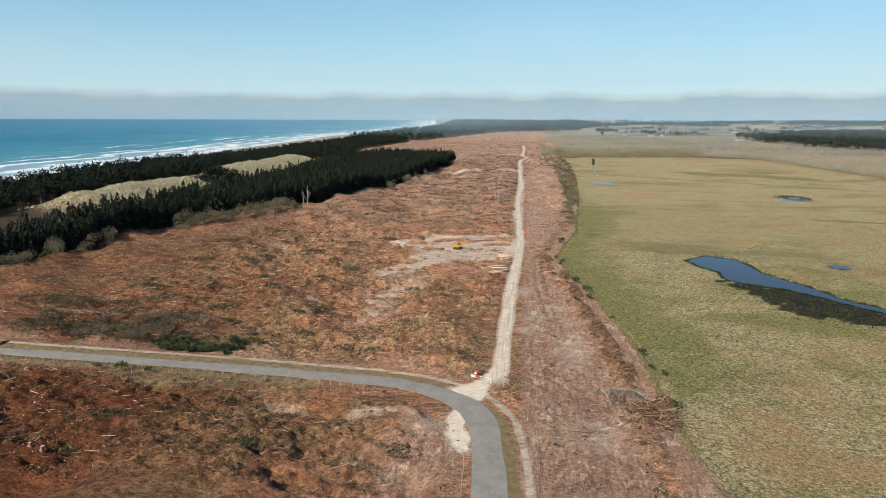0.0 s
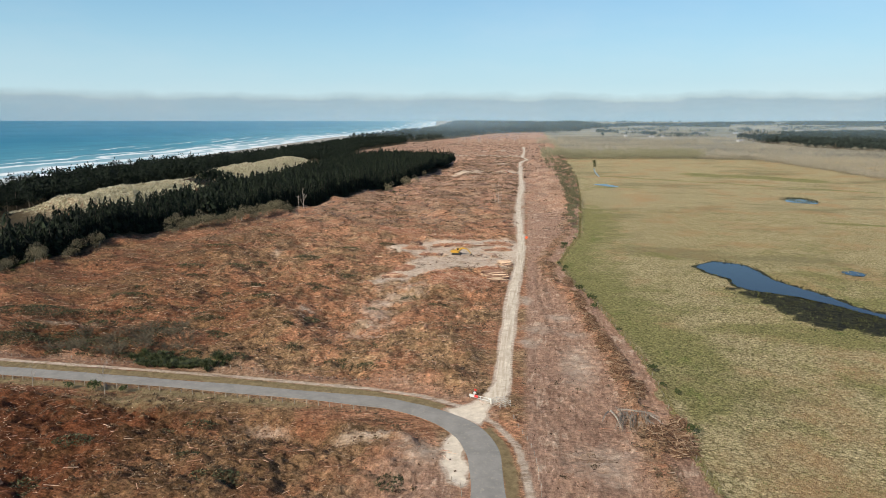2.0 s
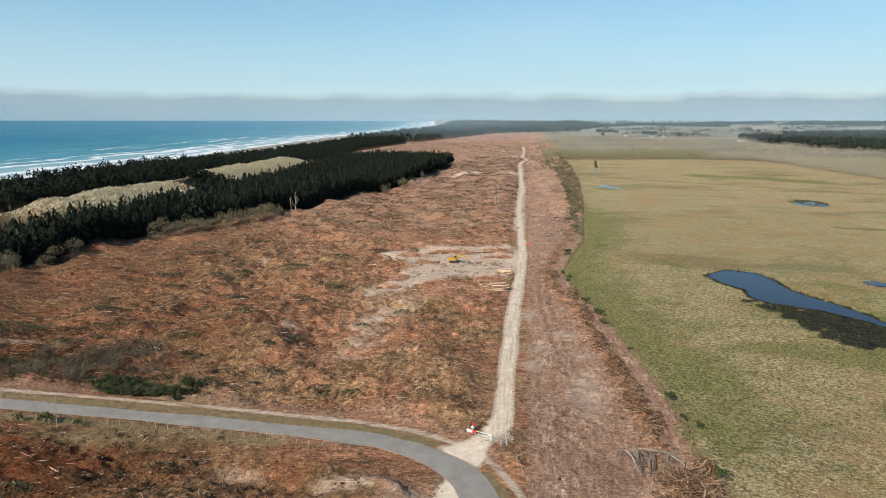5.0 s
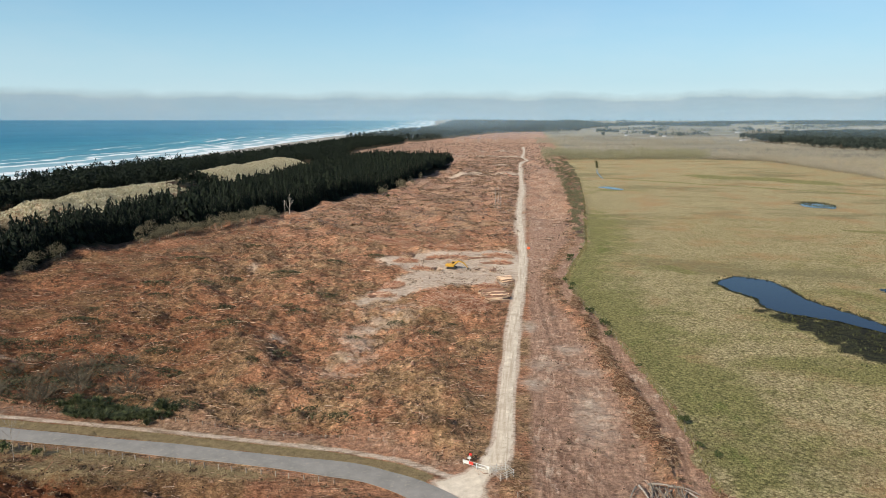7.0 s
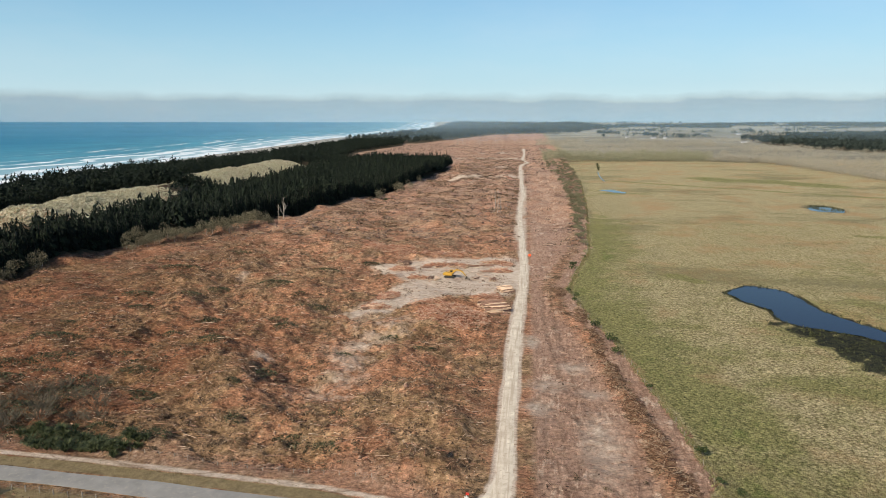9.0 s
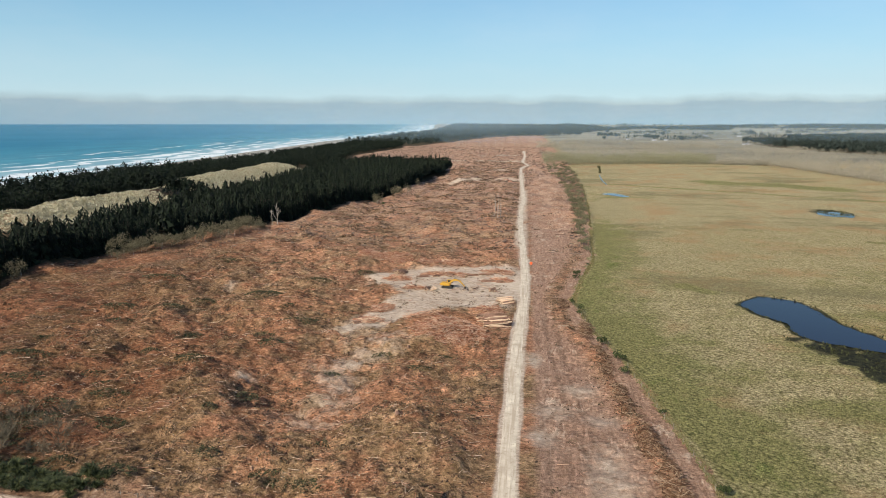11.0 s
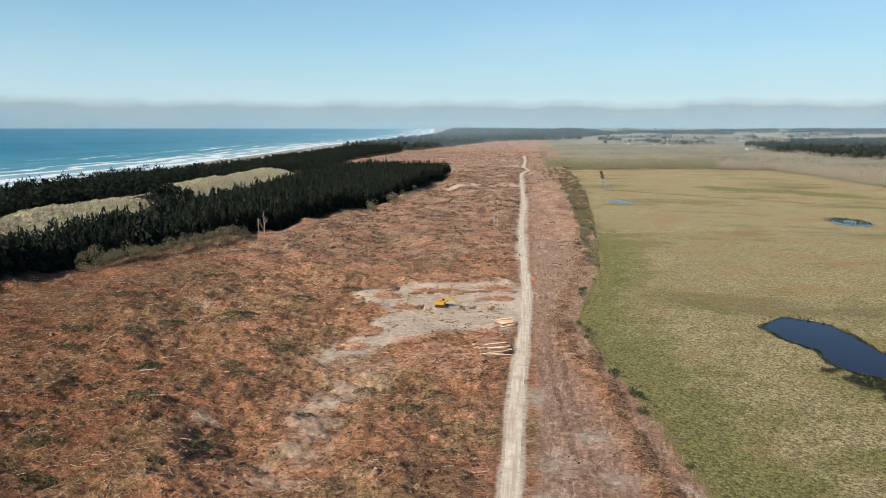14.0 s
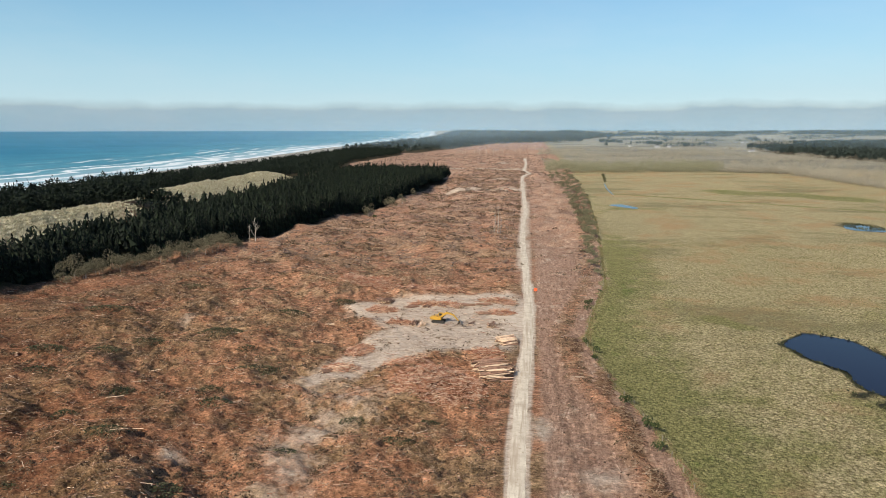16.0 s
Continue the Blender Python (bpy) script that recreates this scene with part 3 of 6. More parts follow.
# ---- ground ----
gx = grid_axis([(-1100, 60), (-420, 10), (-180, 4), (-130, 3), (31, 2.4), (70, 1.9), (140, 3.5), (330, 8), (700, 40), (2400, 120), (4700, 200)])
gy = grid_axis([(-500, 100), (40, 5), (85, 1.8), (330, 2), (480, 3.5), (950, 7), (1600, 22), (2600, 60), (4750, 150)])
fine_x, fine_y = np.arange(-128, 32.3, 0.58), np.arange(82, 322.3, 0.58)
CX, CY = np.meshgrid(gx, gy)
idx = np.arange(CX.size).reshape(CX.shape)
cells = np.stack([idx[:-1, :-1], idx[:-1, 1:], idx[1:, 1:], idx[1:, :-1]], -1)
near = (gx[None, :-1] > fine_x[0] + 2) & (gx[None, 1:] < fine_x[-1] - 2) & (gy[:-1, None] > fine_y[0] + 2) & (gy[1:, None] < fine_y[-1] - 2)
FX, FY = np.meshgrid(fine_x, fine_y)
idx = CX.size + np.arange(FX.size).reshape(FX.shape)
inset = np.stack([idx[:-1, :-1], idx[:-1, 1:], idx[1:, 1:], idx[1:, :-1]], -1).reshape(-1, 4)
rim = np.minimum(np.minimum(FX - fine_x[0], fine_x[-1] - FX), np.minimum(FY - fine_y[0], fine_y[-1] - FY))
GX, GY = np.concatenate([CX.ravel(), FX.ravel()]), np.concatenate([CY.ravel(), FY.ravel()])
GZ = ground_height(GX, GY)
GZ[CX.size:] -= 0.6 * (1 - ease(rim, 0.0, 2.5)).ravel()       # the fine inset dips under the coarse sheet at its rim
quads = np.concatenate([cells[~near], inset])
ground = link_mesh("ground", np.stack([GX, GY, GZ], -1).reshape(-1, 3), quads, M_GROUND, smooth=True)
tagged(ground, "red-brown felled forest ground, swamp pasture and dunes", "ground", kind="structure")

road_gap, road_side = line_gap(GX, GY, ROAD)
track_gap, _ = line_gap(GX, GY, TRACK)
fence_x = np.interp(GY, FENCE_Y, FENCE_X)
north_y = np.interp(GX, [40, 235, 298, 312, 330], [912, 955, 932, 640, 100])
edge_x = fence_x + 1.4 * wave_noise(GX * 0.3, GY, 22, 95, 3)
pasture = ease(GX, edge_x - 2, edge_x + 2.5) * (1 - ease(GY, north_y - 12, north_y + 12))
pasture = np.maximum(pasture, 0.75 * ease(GX, fence_x - 2, fence_x + 8))
on_left = road_side > 0                                    # north and east of the seal
bare = (1.2 + 0.3 * value_noise(GX, GY, 6, 21)) * (1 - ease(track_gap, 1.5, 2.5 + 0.7 * value_noise(GX, GY, 9, 22)))
# paler patches northwards imitate distance haze in the ground colour
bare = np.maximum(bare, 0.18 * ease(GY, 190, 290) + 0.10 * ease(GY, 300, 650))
bare = np.maximum(bare, (0.98 + 0.18 * wave_noise(GX, GY, 16, 61, 2)) * ease(inside_gap(GX, GY, CLEARING), -4, 3))
for cx, cy, rx, ry, k in [(-5.0, 268, 4.5, 5.0, 1.1), (-42, 197, 6.0, 4.5, 0.78), (-61, 207, 3.0, 1.6, 0.75), (-62, 185, 3, 2, 0.8), (0.3, 203, 2, 6, 0.8),
                          (9.6, 186, 4, 4, 0.7), (3.9, 176, 5, 4, 0.65), (1.0, 165, 3, 4, 0.8), (12, 156, 3, 4, 0.75), (12.5, 173, 4, 4, 0.65), (-52, 275, 9, 4, 0.6), (-28, 676, 22, 10, 0.6), (-30, 800, 24, 14, 0.7),
                          (-120, 165, 12, 3, 0.5), (12, 150, 5, 16, 0.6), (13, 108, 7, 8, 0.56), (-25, 112, 9, 2.6, 0.62), (-17, 108, 5, 4, 0.6), (-88, 266, 3, 5, 0.6), (-100, 262, 3, 6, 0.55), (-46, 116, 5, 1.6, 0.6)]:
    bare = np.maximum(bare, k * np.exp(-((GX - cx) / rx) ** 2 - ((GY - cy) / ry) ** 2))
for poly, k in ((APRON, 1.75), (SPILL, 1.75), (LANDING_MOUTH, 1.3)):
    bare = np.maximum(bare, k * ease(inside_gap(GX, GY, poly) + 0.5 * value_noise(GX, GY, 1.6, 23), -0.9, 0.7))
for line, wide in (([(-66, 653), (-46, 668), (-26, 688), (-8, 684)], 8.0), ([(-101, 981), (-60, 972), (-8, 968)], 7.0), ([(-70, 1120), (-20, 1128)], 9.0)):
    d, _ = line_gap(GX, GY, line)
    bare = np.maximum(bare, 1.1 * np.exp(-(d / wide) ** 2))
d, _ = line_gap(GX, GY, spline(SCRAPE, 2.0))
bare = np.maximum(bare, (0.42 + 0.16 * wave_noise(GX, GY, 9, 91, 3)) * np.exp(-(d / 9.0) ** 2))
verge_line = np.where(on_left, np.exp(-((road_gap - 5.95 - 0.25 * value_noise(GX, GY, 14, 24)) / 0.72) ** 4), 0)
bare = np.maximum(bare, 1.02 * verge_line)
bare = bare * (1 - pasture)
verge = np.where(on_left, 1.25 * np.exp(-((road_gap - 3.6) / 1.35) ** 4), 0.8 * np.exp(-((road_gap - 4.5) / 2.0) ** 2) * ease(-GX, 25, 50)) * ease(track_gap, 2, 5)
verge = verge * np.where(on_left & (GX > -10), 0.62, 1.0)
verge = verge * (1 - ease(inside_gap(GX, GY, APRON), -2.2, 0.3))
verge = np.maximum(verge, 0.62 * np.exp(-((GX + 75) / 24) ** 2 - ((GY - 121) / 5) ** 2))
east_edge = np.interp(GY, EDGE_Y, EDGE_X)
inland = 1 - ease(GX, east_edge - 3, east_edge + 5)
inland = inland * (1 - ease(GY, 795, 810) * (GX > np.interp(GY, [800, 850, 1074, 1395, 1600], [-207, -225, -268, -248, -300])))
litter = inland
WOOD_A = [(-330, 1480), (-235, 1490), (-200, 1800), (-110, 2250), (60, 2420), (60, 2750), (200, 2750), (420, 3300), (300, 4100), (-440, 4100), (-395, 3300), (-375, 2750), (-420, 2300), (-460, 1700)]
WOOD_B = [(560, 1900), (535, 1600), (545, 1400), (590, 1230), (900, 1280), (1300, 1500), (1500, 2300), (1000, 2300), (680, 2150)]
for poly in (WOOD_A, WOOD_B):
    litter = np.maximum(litter, ease(inside_gap(GX, GY, poly), -20, 15))
dune = np.zeros(GX.shape)
for cx, cy, rx, ry in [(-250, 392, 27, 56), (-246, 592, 28, 96), (-250, 690, 18, 30), (-204, 674, 11, 24)]:
    dune = np.maximum(dune, 1.6 * np.exp(-((GX - cx) / rx) ** 2 - ((GY - cy) / ry) ** 2))
dune = np.clip(dune, 0, 1)
litter = litter * (1 - dune)
belt_x = np.interp(GY, [300, 1500, 1700, 2300, 2750, 3300, 4100], [-343, -379, -460, -420, -375, -395, -440])
sand = 1 - ease(GX, belt_x - 12, belt_x - 2)
wet = np.clip(1.0 * ease(inside_gap(GX, GY, REED_BED) + 2.5 * wave_noise(GX, GY, 9, 57, 2), -5, 7) + 0.95 * ease(inside_gap(GX, GY, POND), -2.2, -0.3) + 0.8 * np.exp(-((GX - 184) / 14) ** 2 - ((GY - 483) / 26) ** 2)
              + 0.55 * np.exp(-((GX - 117) / 6) ** 2 - ((GY - 256) / 7) ** 2), 0, 1) * pasture
lush = np.clip(np.exp(-((GX - fence_x) / 22) ** 2) * (1 - 0.8 * ease(GY, 360, 500)) + 0.7 * ease(-inside_gap(GX, GY, POND), -30, 0) * (GX < 150) * np.exp(-((GX - 92) / 40) ** 2 - ((GY - 215) / 60) ** 2) + 0.5 * np.exp(-((GX - 70) / 30) ** 2 - ((GY - 560) / 25) ** 2), 0, 1)
lush = np.maximum(lush, (0.20 + 0.05 * (1 - ease(GY, 190, 260)) + 0.36 * wave_noise(GX * 0.7, GY, 70, 58, 3)) * (1 - ease(GY, 230, 400)))
for line in ([(70, 661), (148, 611), (263, 540)], [(157, 379), (181, 374), (230, 362)], [(169, 690), (214, 668), (250, 640)], [(58, 275), (52, 283)]):
    d, _ = line_gap(GX, GY, line)
    lush = np.maximum(lush, 1.1 * np.exp(-(d / (22 if line[0][0] == 169 else 3.5)) ** 2))
lush = lush * (1 - 0.75 * np.exp(-((GX - fence_x) / 2.2) ** 2)) * (1 - 0.8 * np.exp(-((GX - 38) / 14) ** 2 - ((GY - 110) / 22) ** 2))
strip = ease(GX, -1.0, 2.0) * (1 - pasture) * (1 - 0.6 * ease(GY, 330, 520)) * (1 - 0.7 * np.exp(-((GX - fence_x + 6.3) / 2.4) ** 2))
strip = np.maximum(strip, np.where(~on_left, np.exp(-((GX + 16) / 9) ** 2 - ((GY - 98) / 13) ** 2), 0))
strip = np.maximum(strip, np.where(on_left, 0.5 * np.exp(-((road_gap - 9) / 4) ** 2), 0) * (GX < -4))
# darker red-brown soil south of the road
soil_vignette = np.where(on_left, 0, 0.55 * ease(-GX, 12, 45) + 0.45 * ease(-GX, 45, 75)) * ease(road_gap, 4, 9)
# darkening leftwards: lens vignetting put into the ground colour
soil_vignette = np.maximum(soil_vignette, (0.10 * ease(-GX, 40, 75) + 0.5 * ease(-GX, 85, 130)) * (1 - ease(GY, 250, 420)))
soil_vignette = np.maximum(soil_vignette, 1.0 * np.exp(-((GX + 112) / 34) ** 2 - ((GY - 156) / 15) ** 2) * on_left)
soil_vignette = np.maximum(soil_vignette, 0.6 * ease(-GX, 45, 85) * (1 - ease(GY, 190, 250)))
plain = ease(GY, 950, 1050) * ease(GX, 40, 80)
rut = np.zeros(GX.shape)
for line in (RUT_A, RUT_B, RUT_C, RUT_D, RUT_E, RUT_F, RUT_G):
    d, _ = line_gap(GX, GY, spline(line, 3.0))
    rut = np.maximum(rut, 0.75 * np.exp(-((d - 1.2) / 0.5) ** 2))
rut = np.maximum(rut, 0.75 * np.exp(-((track_gap - 2.7) / 0.4) ** 2) * (value_noise(GX, GY, 17, 26) > -0.2) * (GX < -2.5) * (GY < 420))
rut = np.maximum(rut, 0.5 * np.exp(-((np.abs(np.sin((GX + 2.2 * value_noise(GX, GY, 26, 27)) * 1.05)) - 1) / 0.06) ** 2) * (strip > 0.5) * (value_noise(GX * 1.5, GY * 0.35, 8, 28) > 0.15))
far_haze = ease(GY, 160, 560)                                  # haze of distance put into the slash colour: greyer northwards
none = np.ones(GX.shape)
for attr, four in (("zone_d", (soil_vignette, plain, rut, far_haze)), ("zone_a", (pasture, bare, dune, none)), ("zone_b", (litter, verge, wet, none)), ("zone_c", (lush, strip, sand, none))):
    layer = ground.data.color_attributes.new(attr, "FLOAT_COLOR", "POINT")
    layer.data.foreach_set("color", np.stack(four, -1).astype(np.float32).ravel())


def ribbon(name, pts, half, lift, material, label, wander=0.15, step=1.0, crown=0.05, cross=5):
    """A road surface that follows the ground: crowned, with uneven edges; half is its half width, or (x, half) stops."""
    c = spline(pts, step)
    if isinstance(half, list):
        half = np.interp(c[:, 0], [h[0] for h in half], [h[1] for h in half])[:, None]
    tang = np.gradient(c, axis=0)
    tang /= np.linalg.norm(tang, axis=1)[:, None]
    side = np.stack([-tang[:, 1], tang[:, 0]], 1)
    w = half + wander * wave_noise(c[:, 0], c[:, 1], 26, 41, 2)[:, None] * np.array([1, 1])
    rows = []
    for u in np.linspace(-1, 1, cross):
        p = c + side * u * half + side * np.sign(u) * abs(u) ** 4 * (w[:, :1] - half) * (1 if u > 0 else 0.8)
        rows.append(np.column_stack([p, ground_height(p[:, 0], p[:, 1]) + lift + crown * (1 - u * u)]))
    under = [rows[-1] - (0, 0, lift + 0.25), rows[0] - (0, 0, lift + 0.25)]
    rows = rows + under
    n, k = len(c), len(rows)
    v = np.stack(rows, 1).reshape(-1, 3)
    i = np.arange(n * k).reshape(n, k)
    j = np.roll(i, -1, axis=1)
    f = np.stack([i[:-1], i[1:], j[1:], j[:-1]], -1).reshape(-1, 4)
    return tagged(link_mesh(name, v, f, material, smooth=False), label, "road", kind="structure")


ribbon("road", ROAD, [(-330, 1.9), (-40, 1.9), (-22, 2.35), (-12, 2.65), (0, 2.6)], 0.06, M_ROAD, "grey sealed country road that bends at the gate")
ribbon("track", TRACK, 1.3, 0.035, M_TRACK, "pale gravel forestry track running straight to the horizon", 0.10, 1.2, 0.03, 7)

# ---- sea ----
sgx = grid_axis([(-4800, 120), (-1400, 60), (-800, 14), (-380, 14)])
sgy = grid_axis([(-400, 40), (300, 14), (1600, 16), (3000, 60), (4780, 110)])
SX, SY = np.meshgrid(sgx, sgy)
out_to_sea = np.interp(SY, SHORE_Y, SHORE_X) - SX
SX2 = np.where(out_to_sea < -12, np.interp(SY, SHORE_Y, SHORE_X) + 12, SX)
out_to_sea = np.interp(SY, SHORE_Y, SHORE_X) - SX2
phase = (out_to_sea + 30 * wave_noise(SX2, SY, 400, 51, 2)) * 0.155
SZ = -2.3 + 0.5 * np.maximum(0, np.sin(phase)) ** 3 * np.exp(-((out_to_sea - 120) / 110) ** 2) + far_rise(SX2, SY)
idx = np.arange(SX.size).reshape(SX.shape)
quads = np.stack([idx[:-1, :-1], idx[:-1, 1:], idx[1:, 1:], idx[1:, :-1]], -1).reshape(-1, 4)
sea = link_mesh("sea", np.stack([SX2, SY, SZ], -1).reshape(-1, 3), quads, M_SEA, smooth=True)
tagged(sea, "blue-green ocean with white surf rolling in", "sea", kind="structure")
sea.data.attributes.new("shore", "FLOAT", "POINT").data.foreach_set("value", out_to_sea.astype(np.float32).ravel())


def water_sheet(name, outline, level, label):
    pts = spline(list(outline) + [outline[0]], 2.0)[:-1]
    bm = bmesh.new()
    bm.faces.new([bm.verts.new((p[0] + 0.4 * math.sin(i * 1.9), p[1] + 0.5 * math.sin(i * 1.3), level)) for i, p in enumerate(pts)])
    bmesh.ops.triangulate(bm, faces=bm.faces[:])
    me = bpy.data.meshes.new(name)
    bm.to_mesh(me)
    me.materials.append(M_POND)
    return tagged(new(name, me), label, "pond", kind="structure")


def oval(cx, cy, rx, ry, seed, n=14):
    rng = random.Random(seed)
    return [(cx + rx * math.cos(a) * rng.uniform(0.75, 1.15), cy + ry * math.sin(a) * rng.uniform(0.75, 1.15)) for a in np.arange(n) / n * 6.283]


water_sheet("pond_1", POND, -0.72, "dark still pond in the swamp pasture")
water_sheet("pond_2", oval(183, 477, 9.5, 15, 2), -0.42, "dark shallow pool among rushes")
water_sheet("pond_3", oval(117, 256, 3.6, 4.5, 3), -0.42, "small pool in the pasture")
water_sheet("pond_4", [(55.3, 574), (60, 579), (66, 580), (71, 570), (74.5, 559), (70, 554), (62, 564)], -0.42, "pale blue pool at the end of a ditch")
water_sheet("ditch", [(68.0, 652), (69.0, 651), (70.5, 705), (74.2, 760), (73.4, 761), (69.5, 706)], -0.42, "narrow drain running to the willows")

# ---- fog bank on the horizon, glowing sky veil above it ----
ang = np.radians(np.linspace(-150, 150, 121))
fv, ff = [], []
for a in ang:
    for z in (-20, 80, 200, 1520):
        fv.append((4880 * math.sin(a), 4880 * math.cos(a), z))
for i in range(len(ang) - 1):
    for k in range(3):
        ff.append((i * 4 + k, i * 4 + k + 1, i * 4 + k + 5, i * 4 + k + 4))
fog = tagged(link_mesh("backdrop", fv, ff, M_FOG, smooth=True), "pale grey bank of sea fog along the horizon, painted sky haze above", "fog", kind="structure")
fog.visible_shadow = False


# added haze sheets: a few faint curtains, one behind the other, lit by the sun like any surface
M_HAZE_SHEET = haze_sheet_material()
for radius in (1750, 2150, 2600, 3150, 3850):
    ang = np.radians(np.linspace(-60, 45, 60))
    mv = np.stack([np.stack([radius * np.sin(ang), radius * np.cos(ang), np.full(60, z)], 1) for z in (-6, 60, 150)], 1).reshape(-1, 3)
    i = np.arange(59)[:, None] * 3 + np.arange(2)[None]
    mist = link_mesh("mist", mv, np.stack([i, i + 3, i + 4, i + 1], -1).reshape(-1, 4), M_HAZE_SHEET, smooth=True)
    tagged(mist, "thin pale curtain added for the haze over the far plain", "mist", kind="structure")
    mist.visible_shadow = False


# ---- plants ----
def pine_shape(rng, height, radius, whorls, spokes, base=0.12, droop=0.35, taper=1.0, ragged=0.25, pair=True, blade=0.45):
    """Crown of drooping boughs in whorls: each bough is a few narrow pointed blades."""
    v, f = [], []
    for k in range(whorls):
        u = (k + 0.5) / whorls
        z = height * (base + (1 - base) * u)
        r = radius * (1 - u) ** taper + 0.05 * radius
        for s in range(max(4, int(spokes * (1 - 0.5 * u)))):
            a = 6.283 * (s + rng.random()) / spokes * (1 / (1 - 0.5 * u)) + k
            rr = r * rng.uniform(1 - ragged, 1 + ragged)
            zz = z + rng.uniform(-0.4, 0.4) * height / whorls
            w = rr * rng.uniform(0.75, 1.22) * blade + 0.1
            ca, sa = math.cos(a), math.sin(a)
            tip = (rr * ca, rr * sa, zz - droop * rr * rng.uniform(0.3, 1.2) + 0.1 * rr)
            for q in ((-1, 1) if pair else (1,)):
                n = len(v)
                v += [(0.12 * rr * ca, 0.12 * rr * sa, zz + 0.30 * rr + 0.3 * height / whorls), tip, (0.62 * rr * ca - q * w * sa, 0.62 * rr * sa + q * w * ca, zz - droop * rr * 0.75)]
                f.append((n, n + 1, n + 2))
    # leading shoot
    for a in (0, 1.57):
        n = len(v)
        v += [(0.03 * radius * math.cos(a) * 4, 0.03 * radius * math.sin(a) * 4, height * 0.9), (-0.12 * radius * math.cos(a), -0.12 * radius * math.sin(a), height * 0.9), (0, 0, height * 1.03)]
        f.append((n, n + 1, n + 2))
    return np.array(v), np.array(f)


def clump_shape(rng, height, radius, leaves, size, lift=0.15, flat=0.6, low=0.45):
    """A broad crown of many small leaf sprays on an uneven mass of lobes."""
    v, f = [], []
    lobes = [(rng.uniform(-0.55, 0.55) * radius, rng.uniform(-0.55, 0.55) * radius, height * rng.uniform(low, 0.8), rng.uniform(0.35, 0.6)) for _ in range(6)]
    for _ in range(leaves):
        lx, ly, lz, lr = rng.choice(lobes)
        a, b = rng.uniform(0, 6.283), math.asin(rng.uniform(-0.5, 1))
        d = radius * lr * rng.uniform(0.75, 1.1)
        c = np.array([lx + d * math.cos(a) * math.cos(b), ly + d * math.sin(a) * math.cos(b), max(lift * height, lz + flat * d * math.sin(b))])
        e1 = np.array([rng.gauss(0, 1) for _ in range(3)])
        e2 = np.array([rng.gauss(0, 1) for _ in range(3)])
        e1 /= np.linalg.norm(e1)
        e2 /= np.linalg.norm(e2)
        s = size * rng.uniform(0.6, 1.4)
        n = len(v)
        v += [c + e1 * s, c - 0.5 * e1 * s + 0.6 * e2 * s, c - 0.5 * e1 * s - 0.6 * e2 * s]
        f.append((n, n + 1, n + 2))
    return np.array(v), np.array(f)


def twig_shape(rng, height, radius, twigs, width, fork=3):
    """A thicket of upright bare twigs: narrow blades fanning out from the foot, forked at the top."""
    v, f = [], []
    for _ in range(twigs):
        a, lean = rng.uniform(0, 6.283), rng.random() ** 0.7
        h = height * rng.uniform(0.55, 1.0) * (1 - 0.25 * lean)
        foot = np.array([0.35 * radius * lean * math.cos(a), 0.35 * radius * lean * math.sin(a), 0])
        mid = foot + np.array([0.3 * radius * lean * math.cos(a), 0.3 * radius * lean * math.sin(a), 0.45 * h])
        c = rng.uniform(0, 6.283)
        off = np.array([math.cos(c), math.sin(c), 0]) * width
        n = len(v)
        v += [foot - off, foot + off, mid]
        f.append((n, n + 1, n + 2))
        for k in range(fork):
            b = a + rng.uniform(-0.9, 0.9)
            low = foot + (mid - foot) * rng.uniform(0.55, 1.0)
            tip = low + np.array([0.4 * radius * math.cos(b) * rng.uniform(0.3, 1), 0.4 * radius * math.sin(b) * rng.uniform(0.3, 1), h * rng.uniform(0.35, 0.55)])
            n = len(v)
            v += [low - off, low + off, tip]
            f.append((n, n + 1, n + 2))
            for e in (0.35, 0.6, 0.85):                 # side twigs
                at = low + (tip - low) * e
                g = at + np.array([rng.uniform(-1, 1), rng.uniform(-1, 1), rng.uniform(0.2, 1)]) * radius * 0.16
                n = len(v)
                v += [at - off * 0.7, at + off * 0.7, g]
                f.append((n, n + 1, n + 2))
    return np.array(v), np.array(f)


def trunk_shape(height, r0, r1, sides=5, bend=0.0):
    v, f = [], []
    for k, (z, r) in enumerate(((-0.3, r0 * 1.25), (height * 0.5, (r0 + r1) / 2), (height, r1))):
        for s in range(sides):
            a = 6.283 * s / sides
            v.append((r * math.cos(a) + bend * z, r * math.sin(a), z))
    for k in range(2):
        for s in range(sides):
            a, b = k * sides + s, k * sides + (s + 1) % sides
            f += [(a, b, b + sides), (a, b + sides, a + sides)]
    return np.array(v), np.array(f)


def scatter(name, shapes, places, material, label, category, rng, smin=0.8, smax=1.2, kind="stuff", sink=0.1, ztop=None):
    """Many copies of a few shapes, joined into one mesh: places are (x, y)."""
    vs, fs, n = [], [], 0
    places = np.asarray(places)
    zs = ground_height(places[:, 0], places[:, 1]) if ztop is None else ztop
    for (x, y), z in zip(places, zs):
        v, f = shapes[rng.randrange(len(shapes))]
        a, s = rng.uniform(0, 6.283), rng.uniform(smin, smax)
        c, d = math.cos(a) * s, math.sin(a) * s
        w = np.empty_like(v)
        w[:, 0], w[:, 1], w[:, 2] = x + c * v[:, 0] - d * v[:, 1], y + d * v[:, 0] + c * v[:, 1], z - sink + s * v[:, 2] * rng.uniform(0.9, 1.1)
        vs.append(w)
        fs.append(f + n)
        n += len(v)
    ob = link_mesh(name, np.concatenate(vs), np.concatenate(fs), material)
    return tagged(ob, label, category, kind=kind)


